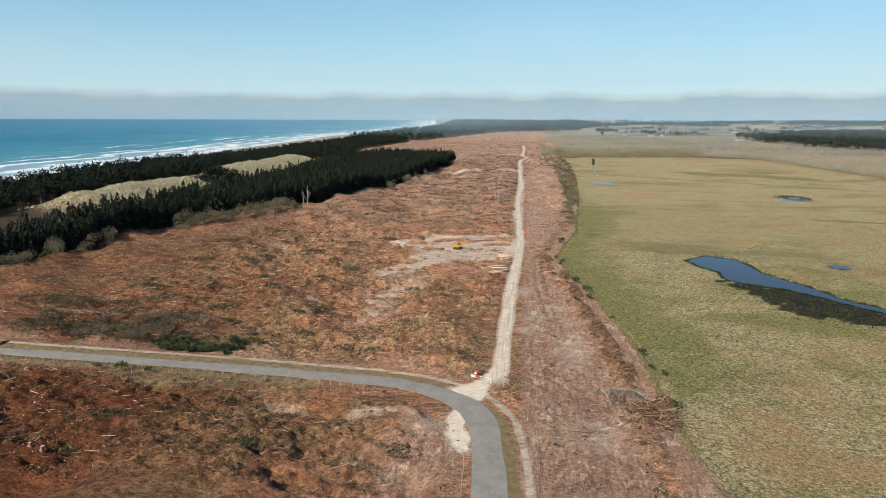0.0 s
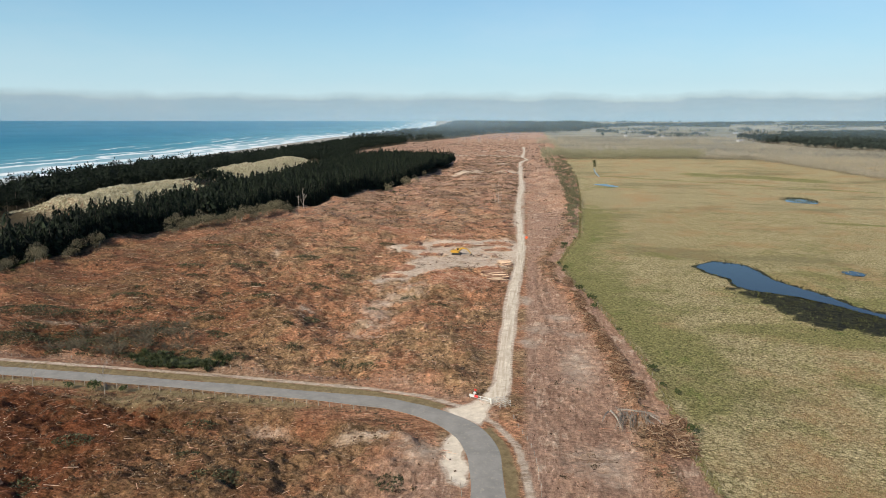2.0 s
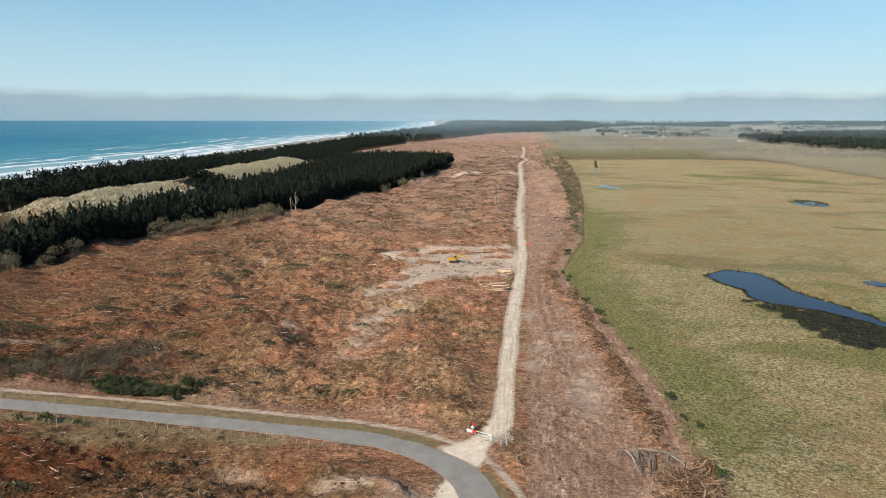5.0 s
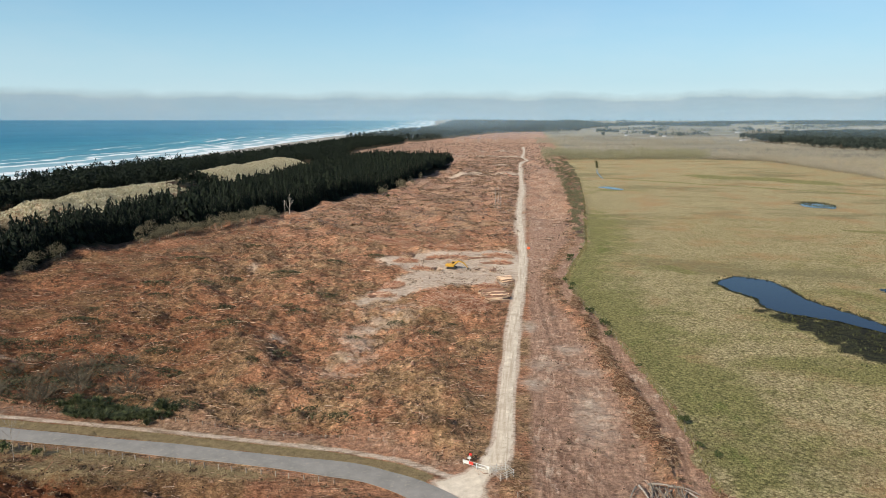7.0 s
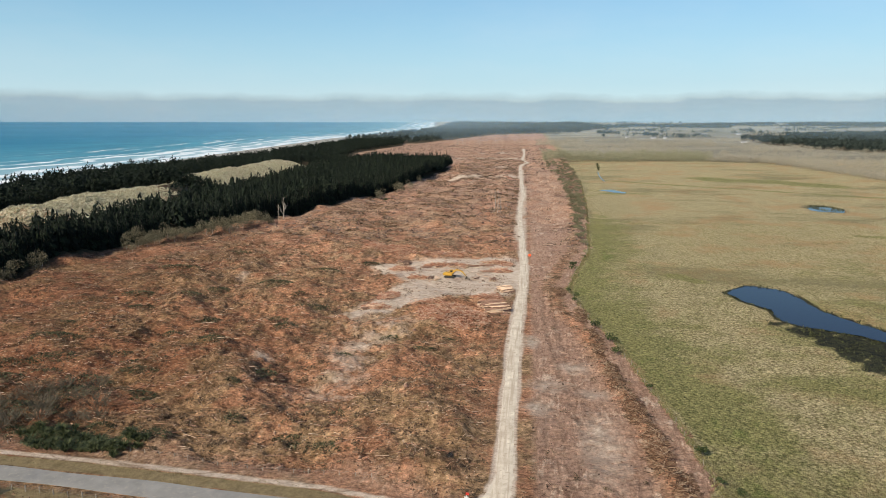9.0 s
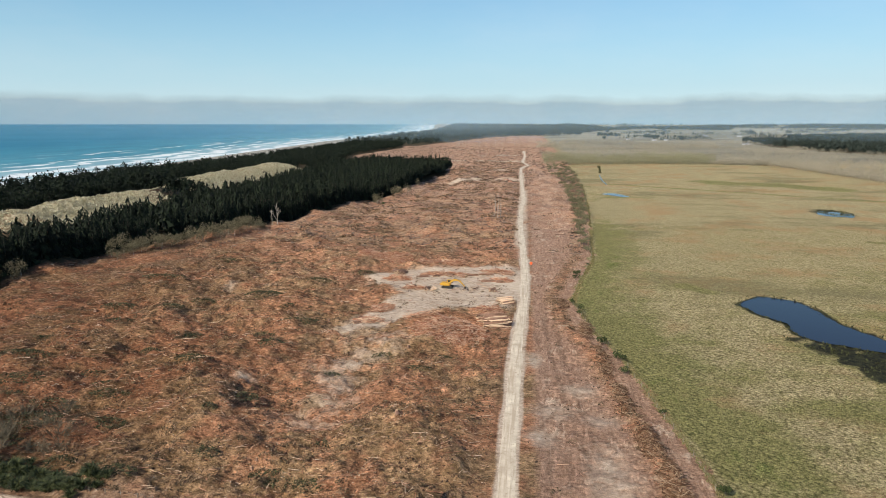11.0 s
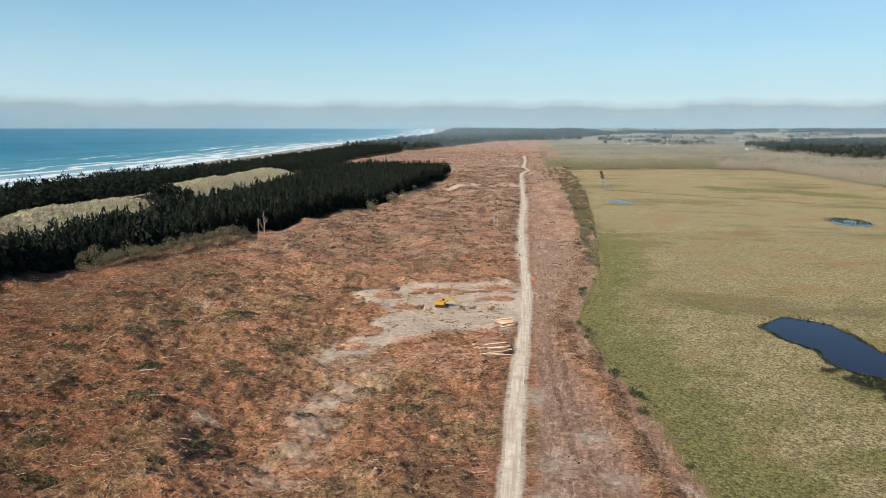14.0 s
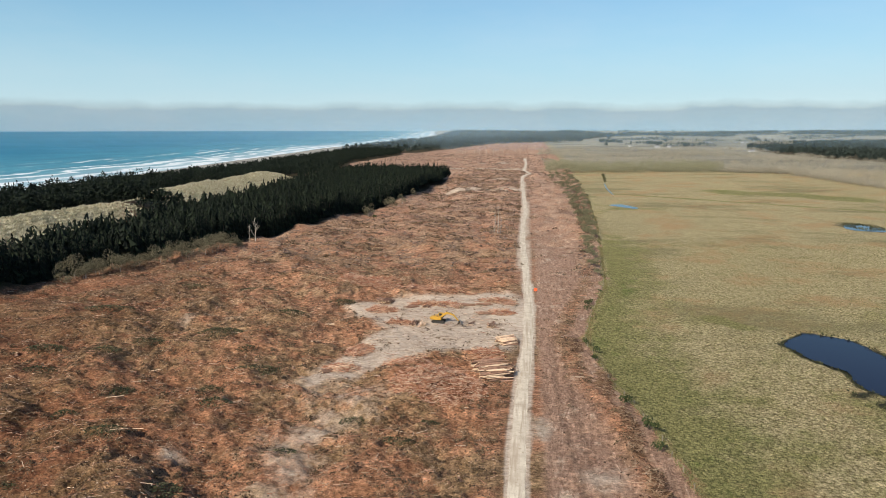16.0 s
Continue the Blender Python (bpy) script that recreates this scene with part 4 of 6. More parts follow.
def mesh_of(name, shape, material, smooth=False):
    v, f = shape
    ob = link_mesh(name, v, f, material, smooth=smooth)
    return ob


def part(name, bm, material, parent, label=""):
    me = bpy.data.meshes.new(name)
    bm.to_mesh(me)
    bm.free()
    me.materials.append(material)
    ob = new(name, me)
    ob.parent = parent
    if label:
        tagged(ob, label)
    return ob


def thing(name, label, category, group="", place=None):
    ob = tagged(new(name), label, category, group)
    ob.empty_display_size = 0.3
    if place is not None:
        ob.matrix_basis = place
    return ob


def tree(name, crown, crown_mat, trunk, trunk_mat, label, category="tree", group=""):
    t = thing(name, label, category, group)
    a = mesh_of("trunk", trunk, trunk_mat)
    b = mesh_of("crown", crown, crown_mat)
    a.parent = b.parent = t
    return t


def put_copies(protos, places, rng, smin, smax, sink=0.0):
    """Copies of whole things on the ground; each prototype is itself the first."""
    used = set()
    places = np.asarray(places)
    zs = ground_height(places[:, 0], places[:, 1])
    for (x, y), z in zip(places, zs):
        k = rng.randrange(len(protos))
        s = rng.uniform(smin, smax)
        m = pose(x, y, z - sink, 0, 0, rng.uniform(0, 360)) @ Matrix.Diagonal((s, s, s * rng.uniform(0.92, 1.08), 1))
        if k in used:
            ob = copy_thing(protos[k], Matrix.Identity(4))
        else:
            ob = protos[k]
            used.add(k)
        ob.matrix_basis = m
    for k, p in enumerate(protos):
        if k not in used:
            for o in (*p.children_recursive, p):
                bpy.data.objects.remove(o)


rng = random.Random(7)
young = [pine_shape(rng, 13.5, rng.uniform(2.2, 2.9), 15, 12, 0.06, 0.45, 0.7, 0.55, True, 0.17) for _ in range(6)]
young_far = [pine_shape(rng, 13.5, rng.uniform(2.2, 3.2), 7, 6, 0.42, 0.42, 0.65, 0.6, True, 0.27) for _ in range(8)]
trunk_y = trunk_shape(12.5, 0.17, 0.04)
young_things = [tree("pine_tree", s, M_NEEDLE, trunk_y, M_TRUNK, "dark green young plantation pine in dense rows", "tree", "pines of the plantation edge") for s in young]

# plantation rows: from its east edge to the dunes
front, block = [], []
for y in np.arange(170, 800, 2.9):
    e = float(np.interp(y, EDGE_Y, EDGE_X))
    for k, d in enumerate(np.arange(0, max(20, e + (193 if y < 480 else 196)), 2.9)):
        x, yy = e - 3 - d + rng.uniform(-0.8, 0.8), y + rng.uniform(-0.9, 0.9)
        if rng.random() < 0.06 or (x < -192 and 648 < yy < 700):
            continue
        if k < 2 and 225 < y < 640:
            front.append((x, yy))
        else:
            block.append((x, yy))
rng.shuffle(front)
put_copies(young_things, front[:260], rng, 0.72, 1.12)
block += front[260:]
scatter("pine_plantation", young_far, block, M_NEEDLE, "dense dark green block of young plantation pines", "forest", rng, 0.72, 1.22)

# old pines between dunes and beach, and on along the coast
old = [clump_shape(rng, 13.0, 4.6, 620, 0.46, 0.08, 1.25, 0.25) for _ in range(5)]
old_mid = [clump_shape(rng, 13.0, 4.8, 155, 0.85, 0.08, 1.25, 0.25) for _ in range(6)]
old_far = [clump_shape(rng, 13.0, 4.8, 80, 1.1, 0.08, 1.25, 0.25) for _ in range(6)]
trunk_o = trunk_shape(11, 0.3, 0.08)
old_things = [tree("coastal_pine_tree", s, M_OLDPINE, trunk_o, M_TRUNK, "broad dark windblown pine behind the beach dunes", "tree", "old pines along the beach") for s in old]
near_old, far_old = [], []
y = 230.0
while y < 1500:
    w0 = -343 - 0.03 * (y - 300)
    w1 = -274 if y < 770 else float(np.interp(y, [770, 850, 1074, 1395, 1600], [-240, -232, -272, -252, -300]))
    for x in np.arange(w0, w1, 5.0):
        p = (x + rng.uniform(-2.5, 2.5), y + rng.uniform(-3, 3))
        if rng.random() < 0.12:
            continue
        (near_old if y < 480 and p[0] > -310 and len(near_old) < 110 and rng.random() < 0.5 else far_old).append(p)
    y += 5.5 if y < 800 else 8.0
for yy in np.arange(465, 481, 4.0):                     # trees in the gap between the dunes
    for xx in np.arange(-262, -208, 5.0):
        far_old.append((xx + rng.uniform(-2, 2), yy + rng.uniform(-2, 2)))
put_copies(old_things, near_old, rng, 0.7, 1.1)
scatter("coastal_pine_belt", old_mid, [p for p in far_old if p[1] < 640], M_OLDPINE, "belt of dark wind-shaped pines behind the dunes", "forest", rng, 0.55, 1.4)
scatter("coastal_pine_belt", old_far, [p for p in far_old if p[1] >= 640], M_OLDPINE, "belt of dark wind-shaped pines along the beach", "forest", rng, 0.6, 1.12)

# forests further off
wood = [clump_shape(rng, 17, 6.5, 40, 2.6, 0.02, 1.2, 0.2) for _ in range(5)]
distant = [clump_shape(rng, 16, 11, 34, 4.5, 0.02, 0.8, 0.15) for _ in range(5)]


def woodland(name, corners, gap, label, material=M_HAZED_FARPINE, shapes=wood, smin=0.7, smax=1.1):
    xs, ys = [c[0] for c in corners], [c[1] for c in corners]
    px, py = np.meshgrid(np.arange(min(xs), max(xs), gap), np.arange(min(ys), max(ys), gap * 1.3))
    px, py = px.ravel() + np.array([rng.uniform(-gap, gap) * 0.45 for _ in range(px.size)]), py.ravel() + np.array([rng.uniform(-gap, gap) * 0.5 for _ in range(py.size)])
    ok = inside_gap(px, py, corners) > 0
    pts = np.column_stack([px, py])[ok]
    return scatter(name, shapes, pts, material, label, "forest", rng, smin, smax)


woodland("pine_forest", [(-330, 1480), (-235, 1490), (-200, 1800), (-110, 2250), (60, 2420), (60, 2750), (-375, 2750), (-420, 2300), (-460, 1700)], 16, "dark pine forest closing the felled land", M_HAZED_MIDPINE, smin=0.55, smax=0.9)
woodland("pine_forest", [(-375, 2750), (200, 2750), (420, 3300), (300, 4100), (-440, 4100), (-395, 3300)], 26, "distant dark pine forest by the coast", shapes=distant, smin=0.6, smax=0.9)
woodland("pine_forest", [(560, 1900), (535, 1600), (545, 1400), (590, 1230), (900, 1280), (1300, 1500), (1500, 2300), (1000, 2300), (680, 2150)], 14, "dark plantation forest beyond the scrub", M_HAZED_MIDPINE, smin=0.7, smax=1.05)
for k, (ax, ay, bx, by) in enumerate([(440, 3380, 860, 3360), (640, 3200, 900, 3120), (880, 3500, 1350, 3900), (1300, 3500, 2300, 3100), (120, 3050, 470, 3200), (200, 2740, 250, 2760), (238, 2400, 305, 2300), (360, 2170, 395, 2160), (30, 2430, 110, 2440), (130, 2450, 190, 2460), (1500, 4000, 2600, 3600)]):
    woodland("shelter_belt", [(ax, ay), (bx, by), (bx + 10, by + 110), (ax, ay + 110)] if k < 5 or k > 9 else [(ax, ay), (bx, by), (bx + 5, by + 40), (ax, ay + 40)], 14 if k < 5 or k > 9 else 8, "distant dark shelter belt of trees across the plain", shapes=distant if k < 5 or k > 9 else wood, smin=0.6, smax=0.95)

# hedges and small woods dotted over the far plain
dots = []
for _ in range(170):
    cx, cy = rng.uniform(60, 2600), rng.uniform(1950, 4500)
    if cx > cy * 0.75:
        continue
    ln, a = rng.uniform(20, 160), rng.choice((0.08, 0.1, 1.5, 0.05))
    for s in np.arange(0, ln, 9.0):
        dots.append((cx + s * math.cos(a) + rng.uniform(-2, 2), cy + s * math.sin(a) + rng.uniform(-2, 2)))
scatter("far_hedges", wood, dots, M_HAZED_FARPINE, "far hedges and small woods on the plain", "hedge", rng, 0.35, 0.85)
# willows and scrub north of the pasture
osier = [clump_shape(rng, 12.5, 5.0, 330, 0.42, 0.0, 1.2, 0.1) for _ in range(5)]
willow = [clump_shape(rng, 5.5, 4.4, 84, 0.46, 0.0, 0.8, 0.15) for _ in range(3)] + [clump_shape(rng, 7.0, 4.0, 90, 0.45, 0.0, 1.0, 0.15) for _ in range(3)]
belt, scrub = [], []
for x in np.arange(24, 244, 5.6):
    for d in np.arange(0, 60, 8.0):
        belt.append((x + rng.uniform(-2, 2), float(np.interp(x, [40, 235], [918, 965])) + d + rng.uniform(-3, 3)))
for _ in range(3900):
    yy = rng.uniform(640, 1900)
    xx = rng.uniform(20, 620) if yy > 985 else rng.uniform(300, 520)
    if yy < 940 and xx < np.interp(yy, [640, 932], [322, 304]) + rng.uniform(0, 8):
        continue
    if yy > 1230 and xx > 545:
        continue
    if math.sin(xx * 0.021 + 1) * math.sin(yy * 0.011) > 0.35 and yy > 1000:
        continue
    scrub.append((xx, yy))
for s in np.arange(0, 1, 0.006):                        # the belt's eastern run, lower and greyer
    for d in (0, 6, 12):
        scrub.append((float(np.interp(s, [0, 0.3, 0.45, 1], [240, 300, 312, 330])) + d + rng.uniform(-2, 2), float(np.interp(s, [0, 0.3, 0.45, 1], [962, 938, 860, 560])) + d + rng.uniform(-3, 3)))
scatter("willow_belt", osier, belt, M_OSIER, "yellow-green belt of budding willows behind the pasture", "willows", rng, 0.6, 1.25)
poplar = [clump_shape(rng, 23, 2.6, 110, 1.1, 0.02, 3.0, 0.12) for _ in range(4)]
rows = [(575 + 3.2 * k + rng.uniform(-1, 1), 1893 + 0.5 * k + rng.uniform(-3, 3)) for k in range(32)] + [(390 + 6.5 * k + rng.uniform(-1, 1), 2075 + rng.uniform(-3, 3)) for k in range(17)]
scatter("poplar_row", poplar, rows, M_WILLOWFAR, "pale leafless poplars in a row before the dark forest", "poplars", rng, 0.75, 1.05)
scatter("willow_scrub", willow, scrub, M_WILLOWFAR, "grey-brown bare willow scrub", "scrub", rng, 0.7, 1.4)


# ---- loose wood and brush on the felled ground ----
nrng = np.random.RandomState(21)


def sticks(name, x, y, length, thick, turn, tilt, material, label, category="slash", lift=0.0, kind="stuff"):
    """Loose three-sided sticks lying about, joined into one mesh."""
    n = len(x)
    z = ground_height(x, y) + lift
    d = np.stack([np.cos(turn) * np.cos(tilt), np.sin(turn) * np.cos(tilt), np.sin(tilt)], 1)
    s = np.stack([-np.sin(turn), np.cos(turn), np.zeros(n)], 1)
    u = np.cross(d, s)
    c = np.stack([x, y, z + thick * 0.35 + np.abs(np.sin(tilt)) * length * 0.42], 1)
    bow = s * (nrng.normal(0, 0.05, n) * length)[:, None]
    rows = []
    straight = n > 6000
    for e, w, k in ((-0.5, 1.0, 0.0), (0.5, 0.6, 0.0)) if straight else ((-0.5, 1.0, 0.0), (0.0, 0.9, 1.0), (0.5, 0.6, 0.0)):
        for a in (0.5, 2.6, 4.7):
            rows.append(c + d * (length * e)[:, None] + bow * k + (s * math.cos(a) + u * math.sin(a)) * (0.5 * thick * w)[:, None])
    v = np.stack(rows, 1)
    base = (np.arange(n) * len(rows))[:, None, None]
    t = []
    for k in (0,) if straight else (0, 3):
        for a in range(3):
            b = (a + 1) % 3
            t += [(k + a, k + b, k + b + 3), (k + a, k + b + 3, k + a + 3)]
    m = len(rows)
    t += [(0, 2, 1), (m - 3, m - 2, m - 1)]
    f = (np.array(t)[None] + base).reshape(-1, 3)
    return tagged(link_mesh(name, v.reshape(-1, 3), f, material), label, category, kind=kind)


def felled(n, x0, x1, y0, y1, patch=18.0, seed=3, keep=0.35):
    """Random places on the felled ground, thicker in patches, clear of roads, pasture and forest."""
    x, y = nrng.uniform(x0, x1, n), nrng.uniform(y0, y1, n)
    xf = np.interp(y, FENCE_Y, FENCE_X)
    e = np.interp(y, EDGE_Y, EDGE_X)
    rd, side = line_gap(x, y, ROAD)
    td, _ = line_gap(x, y, TRACK)
    ok = (x < xf - 2.5) & (x > e + 2) & (rd > np.where(side > 0, 9.5, 4.5)) & (td > 3.2)
    ok &= nrng.uniform(-0.6, 1.1, n) < keep + 0.75 * wave_noise(x, y, patch, seed, 2)
    ok &= (inside_gap(x, y, CLEARING) < 0) | (nrng.uniform(0, 1, n) < 0.15)
    ok &= (x < -1) | (nrng.uniform(0, 1, n) < 0.10) | ((x > xf - 9) & (x < xf - 4))
    sd, _ = line_gap(x, y, SCRAPE)
    ok &= (sd > 3.6) | (nrng.uniform(0, 1, n) < 0.12)
    ok &= (side > 0) | (nrng.uniform(0, 1, n) < 0.5)
    ok &= ~((side <= 0) & (np.hypot(x + 16, (y - 98) * 0.7) < 9) & (nrng.uniform(0, 1, n) < 0.75))
    return x[ok], y[ok]


def lie(n, spread=0.9):
    return nrng.normal(0.0, spread, n) + np.where(nrng.uniform(0, 1, n) < 0.25, nrng.uniform(0, 3.14, n), 0.08)


def spread_sticks(name, n, box, lo, hi, tlo, thi, material, label, seed, patch, keep, spread=0.9, tilt=0.07):
    x, y = felled(n, *box, patch, seed, keep)
    k = len(x)
    ln = nrng.uniform(lo, hi, k)
    return sticks(name, x, y, ln, nrng.uniform(tlo, thi, k), lie(k, spread), nrng.normal(0, tilt, k), material, label)


spread_sticks("slash", 80000, (-150, 30, 84, 320), 0.3, 1.5, 0.05, 0.13, M_STICK, "litter of brown branch wood and bark after felling", 3, 14, 0.30)
spread_sticks("slash", 34000, (-180, 28, 84, 350), 0.5, 2.6, 0.06, 0.15, M_REDWOOD, "pale broken branches and log ends strewn on felled ground", 5, 13, -0.15, 0.6)
spread_sticks("slash", 9000, (-150, 45, 330, 800), 1.5, 5.0, 0.15, 0.45, M_STICK, "far litter of felled branch wood", 7, 40, 0.25)

# clods, bark and brush: small uneven lumps
def lumps(name, x, y, size, high, material, label, category="slash"):
    n = len(x)
    z = ground_height(x, y)
    a0 = nrng.uniform(0, 6.283, n)
    rows = []
    for k in range(4):
        a = a0 + k * 1.571 + nrng.uniform(-0.4, 0.4, n)
        r = size * nrng.uniform(0.6, 1.2, n)
        rows.append(np.stack([x + r * np.cos(a), y + r * np.sin(a), z - 0.06 + 0.25 * high * nrng.uniform(0, 1, n)], 1))
    rows.append(np.stack([x + size * nrng.uniform(-0.4, 0.4, n), y + size * nrng.uniform(-0.4, 0.4, n), z + high * nrng.uniform(0.6, 1.2, n)], 1))
    v = np.stack(rows, 1)
    t = np.array([(0, 1, 4), (1, 2, 4), (2, 3, 4), (3, 0, 4)])
    f = (t[None] + (np.arange(n) * 5)[:, None, None]).reshape(-1, 3)
    return tagged(link_mesh(name, v.reshape(-1, 3), f, material), label, category, kind="stuff")


x, y = felled(90000, -186, 30, 84, 340, 10, 11, 0.22)
lumps("clods", x, y, nrng.uniform(0.12, 0.40, len(x)), nrng.uniform(0.08, 0.28, len(x)), three_tone("bark_and_clods", [(0.045, 0.025, 0.015), (0.15, 0.078, 0.045), (0.30, 0.175, 0.105)]), "red-brown bark and earth clods on felled ground")
x, y = felled(26000, -150, 45, 330, 900, 30, 13, 0.2)
# far clods greyer than the near ones: haze mixed into their tones
lumps("clods", x, y, nrng.uniform(0.4, 1.3, len(x)), nrng.uniform(0.2, 0.8, len(x)), three_tone("hazed_far_clods", [(0.09, 0.055, 0.04), (0.20, 0.13, 0.095), (0.30, 0.21, 0.155)]), "far mounds of bark and earth")

n = 9000
x, y = nrng.uniform(-245, 45, n), nrng.uniform(700, 1480, n)
td, _ = line_gap(x, y, TRACK)
ok = (td > 4) & (x > np.interp(y, [700, 800, 850, 1074, 1395, 1600], [-85, -80, -215, -262, -240, -290])) & (x < np.interp(y, [700, 925, 1480], [38, 20, 40])) & (nrng.uniform(-0.6, 1.0, n) < 0.2 + 0.6 * wave_noise(x * 0.4, y, 70, 43, 2))
x, y = x[ok], y[ok]
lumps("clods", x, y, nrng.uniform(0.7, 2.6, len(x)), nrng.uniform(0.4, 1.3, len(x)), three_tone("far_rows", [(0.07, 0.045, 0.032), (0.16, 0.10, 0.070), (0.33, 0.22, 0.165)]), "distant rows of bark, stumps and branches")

x, y = felled(60000, -150, 28, 84, 330, 16, 23, 0.05)
lumps("wood_chips", x, y, nrng.uniform(0.06, 0.20, len(x)), nrng.uniform(0.05, 0.14, len(x)), three_tone("pale_wood_chips", [(0.36, 0.22, 0.13), (0.52, 0.36, 0.23), (0.70, 0.55, 0.40)]), "pale wood chips and splinters on felled ground")


def spray(n, cx, cy, rx, ry, high, size):
    """Cut branches with needles: small blades heaped over an oval."""
    r, a = np.sqrt(nrng.uniform(0, 1, n)), nrng.uniform(0, 6.283, n)
    x, y = cx + rx * r * np.cos(a), cy + ry * r * np.sin(a)
    z = high * (1 - r ** 2) * nrng.uniform(0.5, 1.05, n)
    e1, e2 = nrng.normal(0, 1, (n, 3)), nrng.normal(0, 1, (n, 3))
    e1[:, 2] *= 0.45
    e2[:, 2] *= 0.45
    e1 /= np.linalg.norm(e1, axis=1)[:, None]
    e2 /= np.linalg.norm(e2, axis=1)[:, None]
    s = (size * nrng.uniform(0.5, 1.4, n))[:, None]
    c = np.stack([x, y, z], 1)
    v = np.stack([c + e1 * s, c - e1 * s * 0.5 + e2 * s * 0.3, c - e1 * s * 0.5 - e2 * s * 0.3], 1).reshape(-1, 3)
    return v, np.arange(3 * n).reshape(-1, 3)


# thin brown brush scattered in patches
bx, by = felled(15000, -186, 28, 84, 345, 22, 17, 0.05)
vs, fs, n0 = [], [], 0
bz = ground_height(bx, by)
for px, py, pz in zip(bx, by, bz):
    v, f = spray(26, 0, 0, nrng.uniform(0.4, 1.6), nrng.uniform(0.3, 1.0), nrng.uniform(0.25, 0.8), 0.36)
    vs.append(v + (px, py, pz + 0.05))
    fs.append(f + n0)
    n0 += len(v)
tagged(link_mesh("brush_litter", np.concatenate(vs), np.concatenate(fs), M_BRUSH), "patches of drying cut branches with brown needles", "brush", kind="stuff")

bx, by = felled(9000, -120, 45, 335, 980, 60, 18, 0.05)
vs, fs, n0 = [], [], 0
for px, py, pz in zip(bx, by, ground_height(bx, by)):
    v, f = spray(12, 0, 0, nrng.uniform(1.2, 4.5), nrng.uniform(0.6, 1.6), nrng.uniform(0.4, 1.2), 0.9)
    vs.append(v + (px, py, pz + 0.05))
    fs.append(f + n0)
    n0 += len(v)
tagged(link_mesh("brush_litter", np.concatenate(vs), np.concatenate(fs), M_BRUSH), "far rows of drying brown branches left after felling", "brush", kind="stuff")

heap_mats = three_tone("green_cut_pine_branches", [(0.020, 0.024, 0.011), (0.046, 0.052, 0.022), (0.095, 0.092, 0.042), (0.19, 0.15, 0.085)])
for cx, cy, rx, ry, hh in [(-98, 151, 13, 5, 1.5), (-114, 158, 12, 6, 1.3), (-91, 159, 8, 4, 1.2), (-125, 148, 9, 5, 1.4), (-135, 170, 12, 5, 1.2), (-122, 176, 10, 4, 1.0), (-95, 168, 7, 3, 1.2), (-108, 178, 7, 3, 1.1), (-84, 172, 5, 2, 1.0), (-118, 190, 7, 3, 1.2), (-98, 186, 5, 2.2, 1.0), (-125, 205, 7, 3, 1.1), (-74, 186, 4, 2, 0.9), (-112, 166, 5, 2.5, 1.2), (-118, 152, 7, 3, 1.2), (-128, 158, 6, 3, 1.0), (-108, 146, 5, 2.5, 1.2), (-100, 143, 4, 2, 1.0), (-73, 101.5, 3.5, 2.2, 0.8), (-76, 146, 3, 2, 1.3), (-90, 143, 4, 2, 1.2), (-120, 230, 6, 3, 1.2), (-112, 218, 5, 2.5, 1.0), (-124, 262, 8, 3, 1.0), (-62.7, 111.5, 4.6, 2.6, 1.3), (-57, 113, 3.0, 1.8, 0.9), (-52, 99.5, 3.2, 1.5, 0.9), (-82, 246, 6.5, 4.0, 1.6), (-68.7, 212.8, 3.4, 2.2, 1.7), (-86.6, 209.6, 4.5, 2.5, 1.5), (-103, 228.6, 4.2, 2.0, 1.0),
                           (-100, 241, 5.0, 2.6, 1.0), (-63.5, 204.7, 3.6, 2.0, 1.4), (-63, 224, 6, 3, 0.8), (-71, 237, 3, 2, 1.2), (-92, 199, 2.6, 2, 1.3), (-53, 150, 2.3, 1.6, 1.5), (-40, 148, 5.5, 3.0, 0.8), (-33, 145, 4, 2.4, 0.9),
                           (-64, 143, 3, 1.6, 1.2), (-74, 92, 6, 3, 1.0), (-45, 94, 5, 2.4, 1.1), (-95, 300, 8, 4, 1.2), (-118, 300, 9, 4, 1.2), (-60, 286, 6, 3, 1.0), (-72, 268, 5, 2.5, 1.1), (-26, 196, 4, 1.6, 0.8), (-106, 172, 5, 2.2, 1.0),
                           (-78, 160, 4.5, 2.4, 1.0), (-36, 158, 2.0, 1.4, 1.1), (-20, 100, 2.2, 3.0, 0.9), (-58, 174, 4, 2.4, 1.0), (-35, 203, 3.2, 1.6, 1.2), (-60, 165, 1.8, 1.2, 1.0), (-88, 178, 5, 2, 0.9), (-44, 190, 3, 1.5, 1.1), (-21, 205, 2.5, 1.2, 0.8)]:
    v, f = spray(int(60 + 34 * rx * ry), 0, 0, rx, ry, hh, 0.40)
    ob = link_mesh("branch_mound", v, f, heap_mats)
    ob.location = (cx, cy, float(ground_height(cx, cy)) - 0.05)
    tagged(ob, "low heap of dark green cut pine branches", "brush heap", "brush heaps on the felled ground")

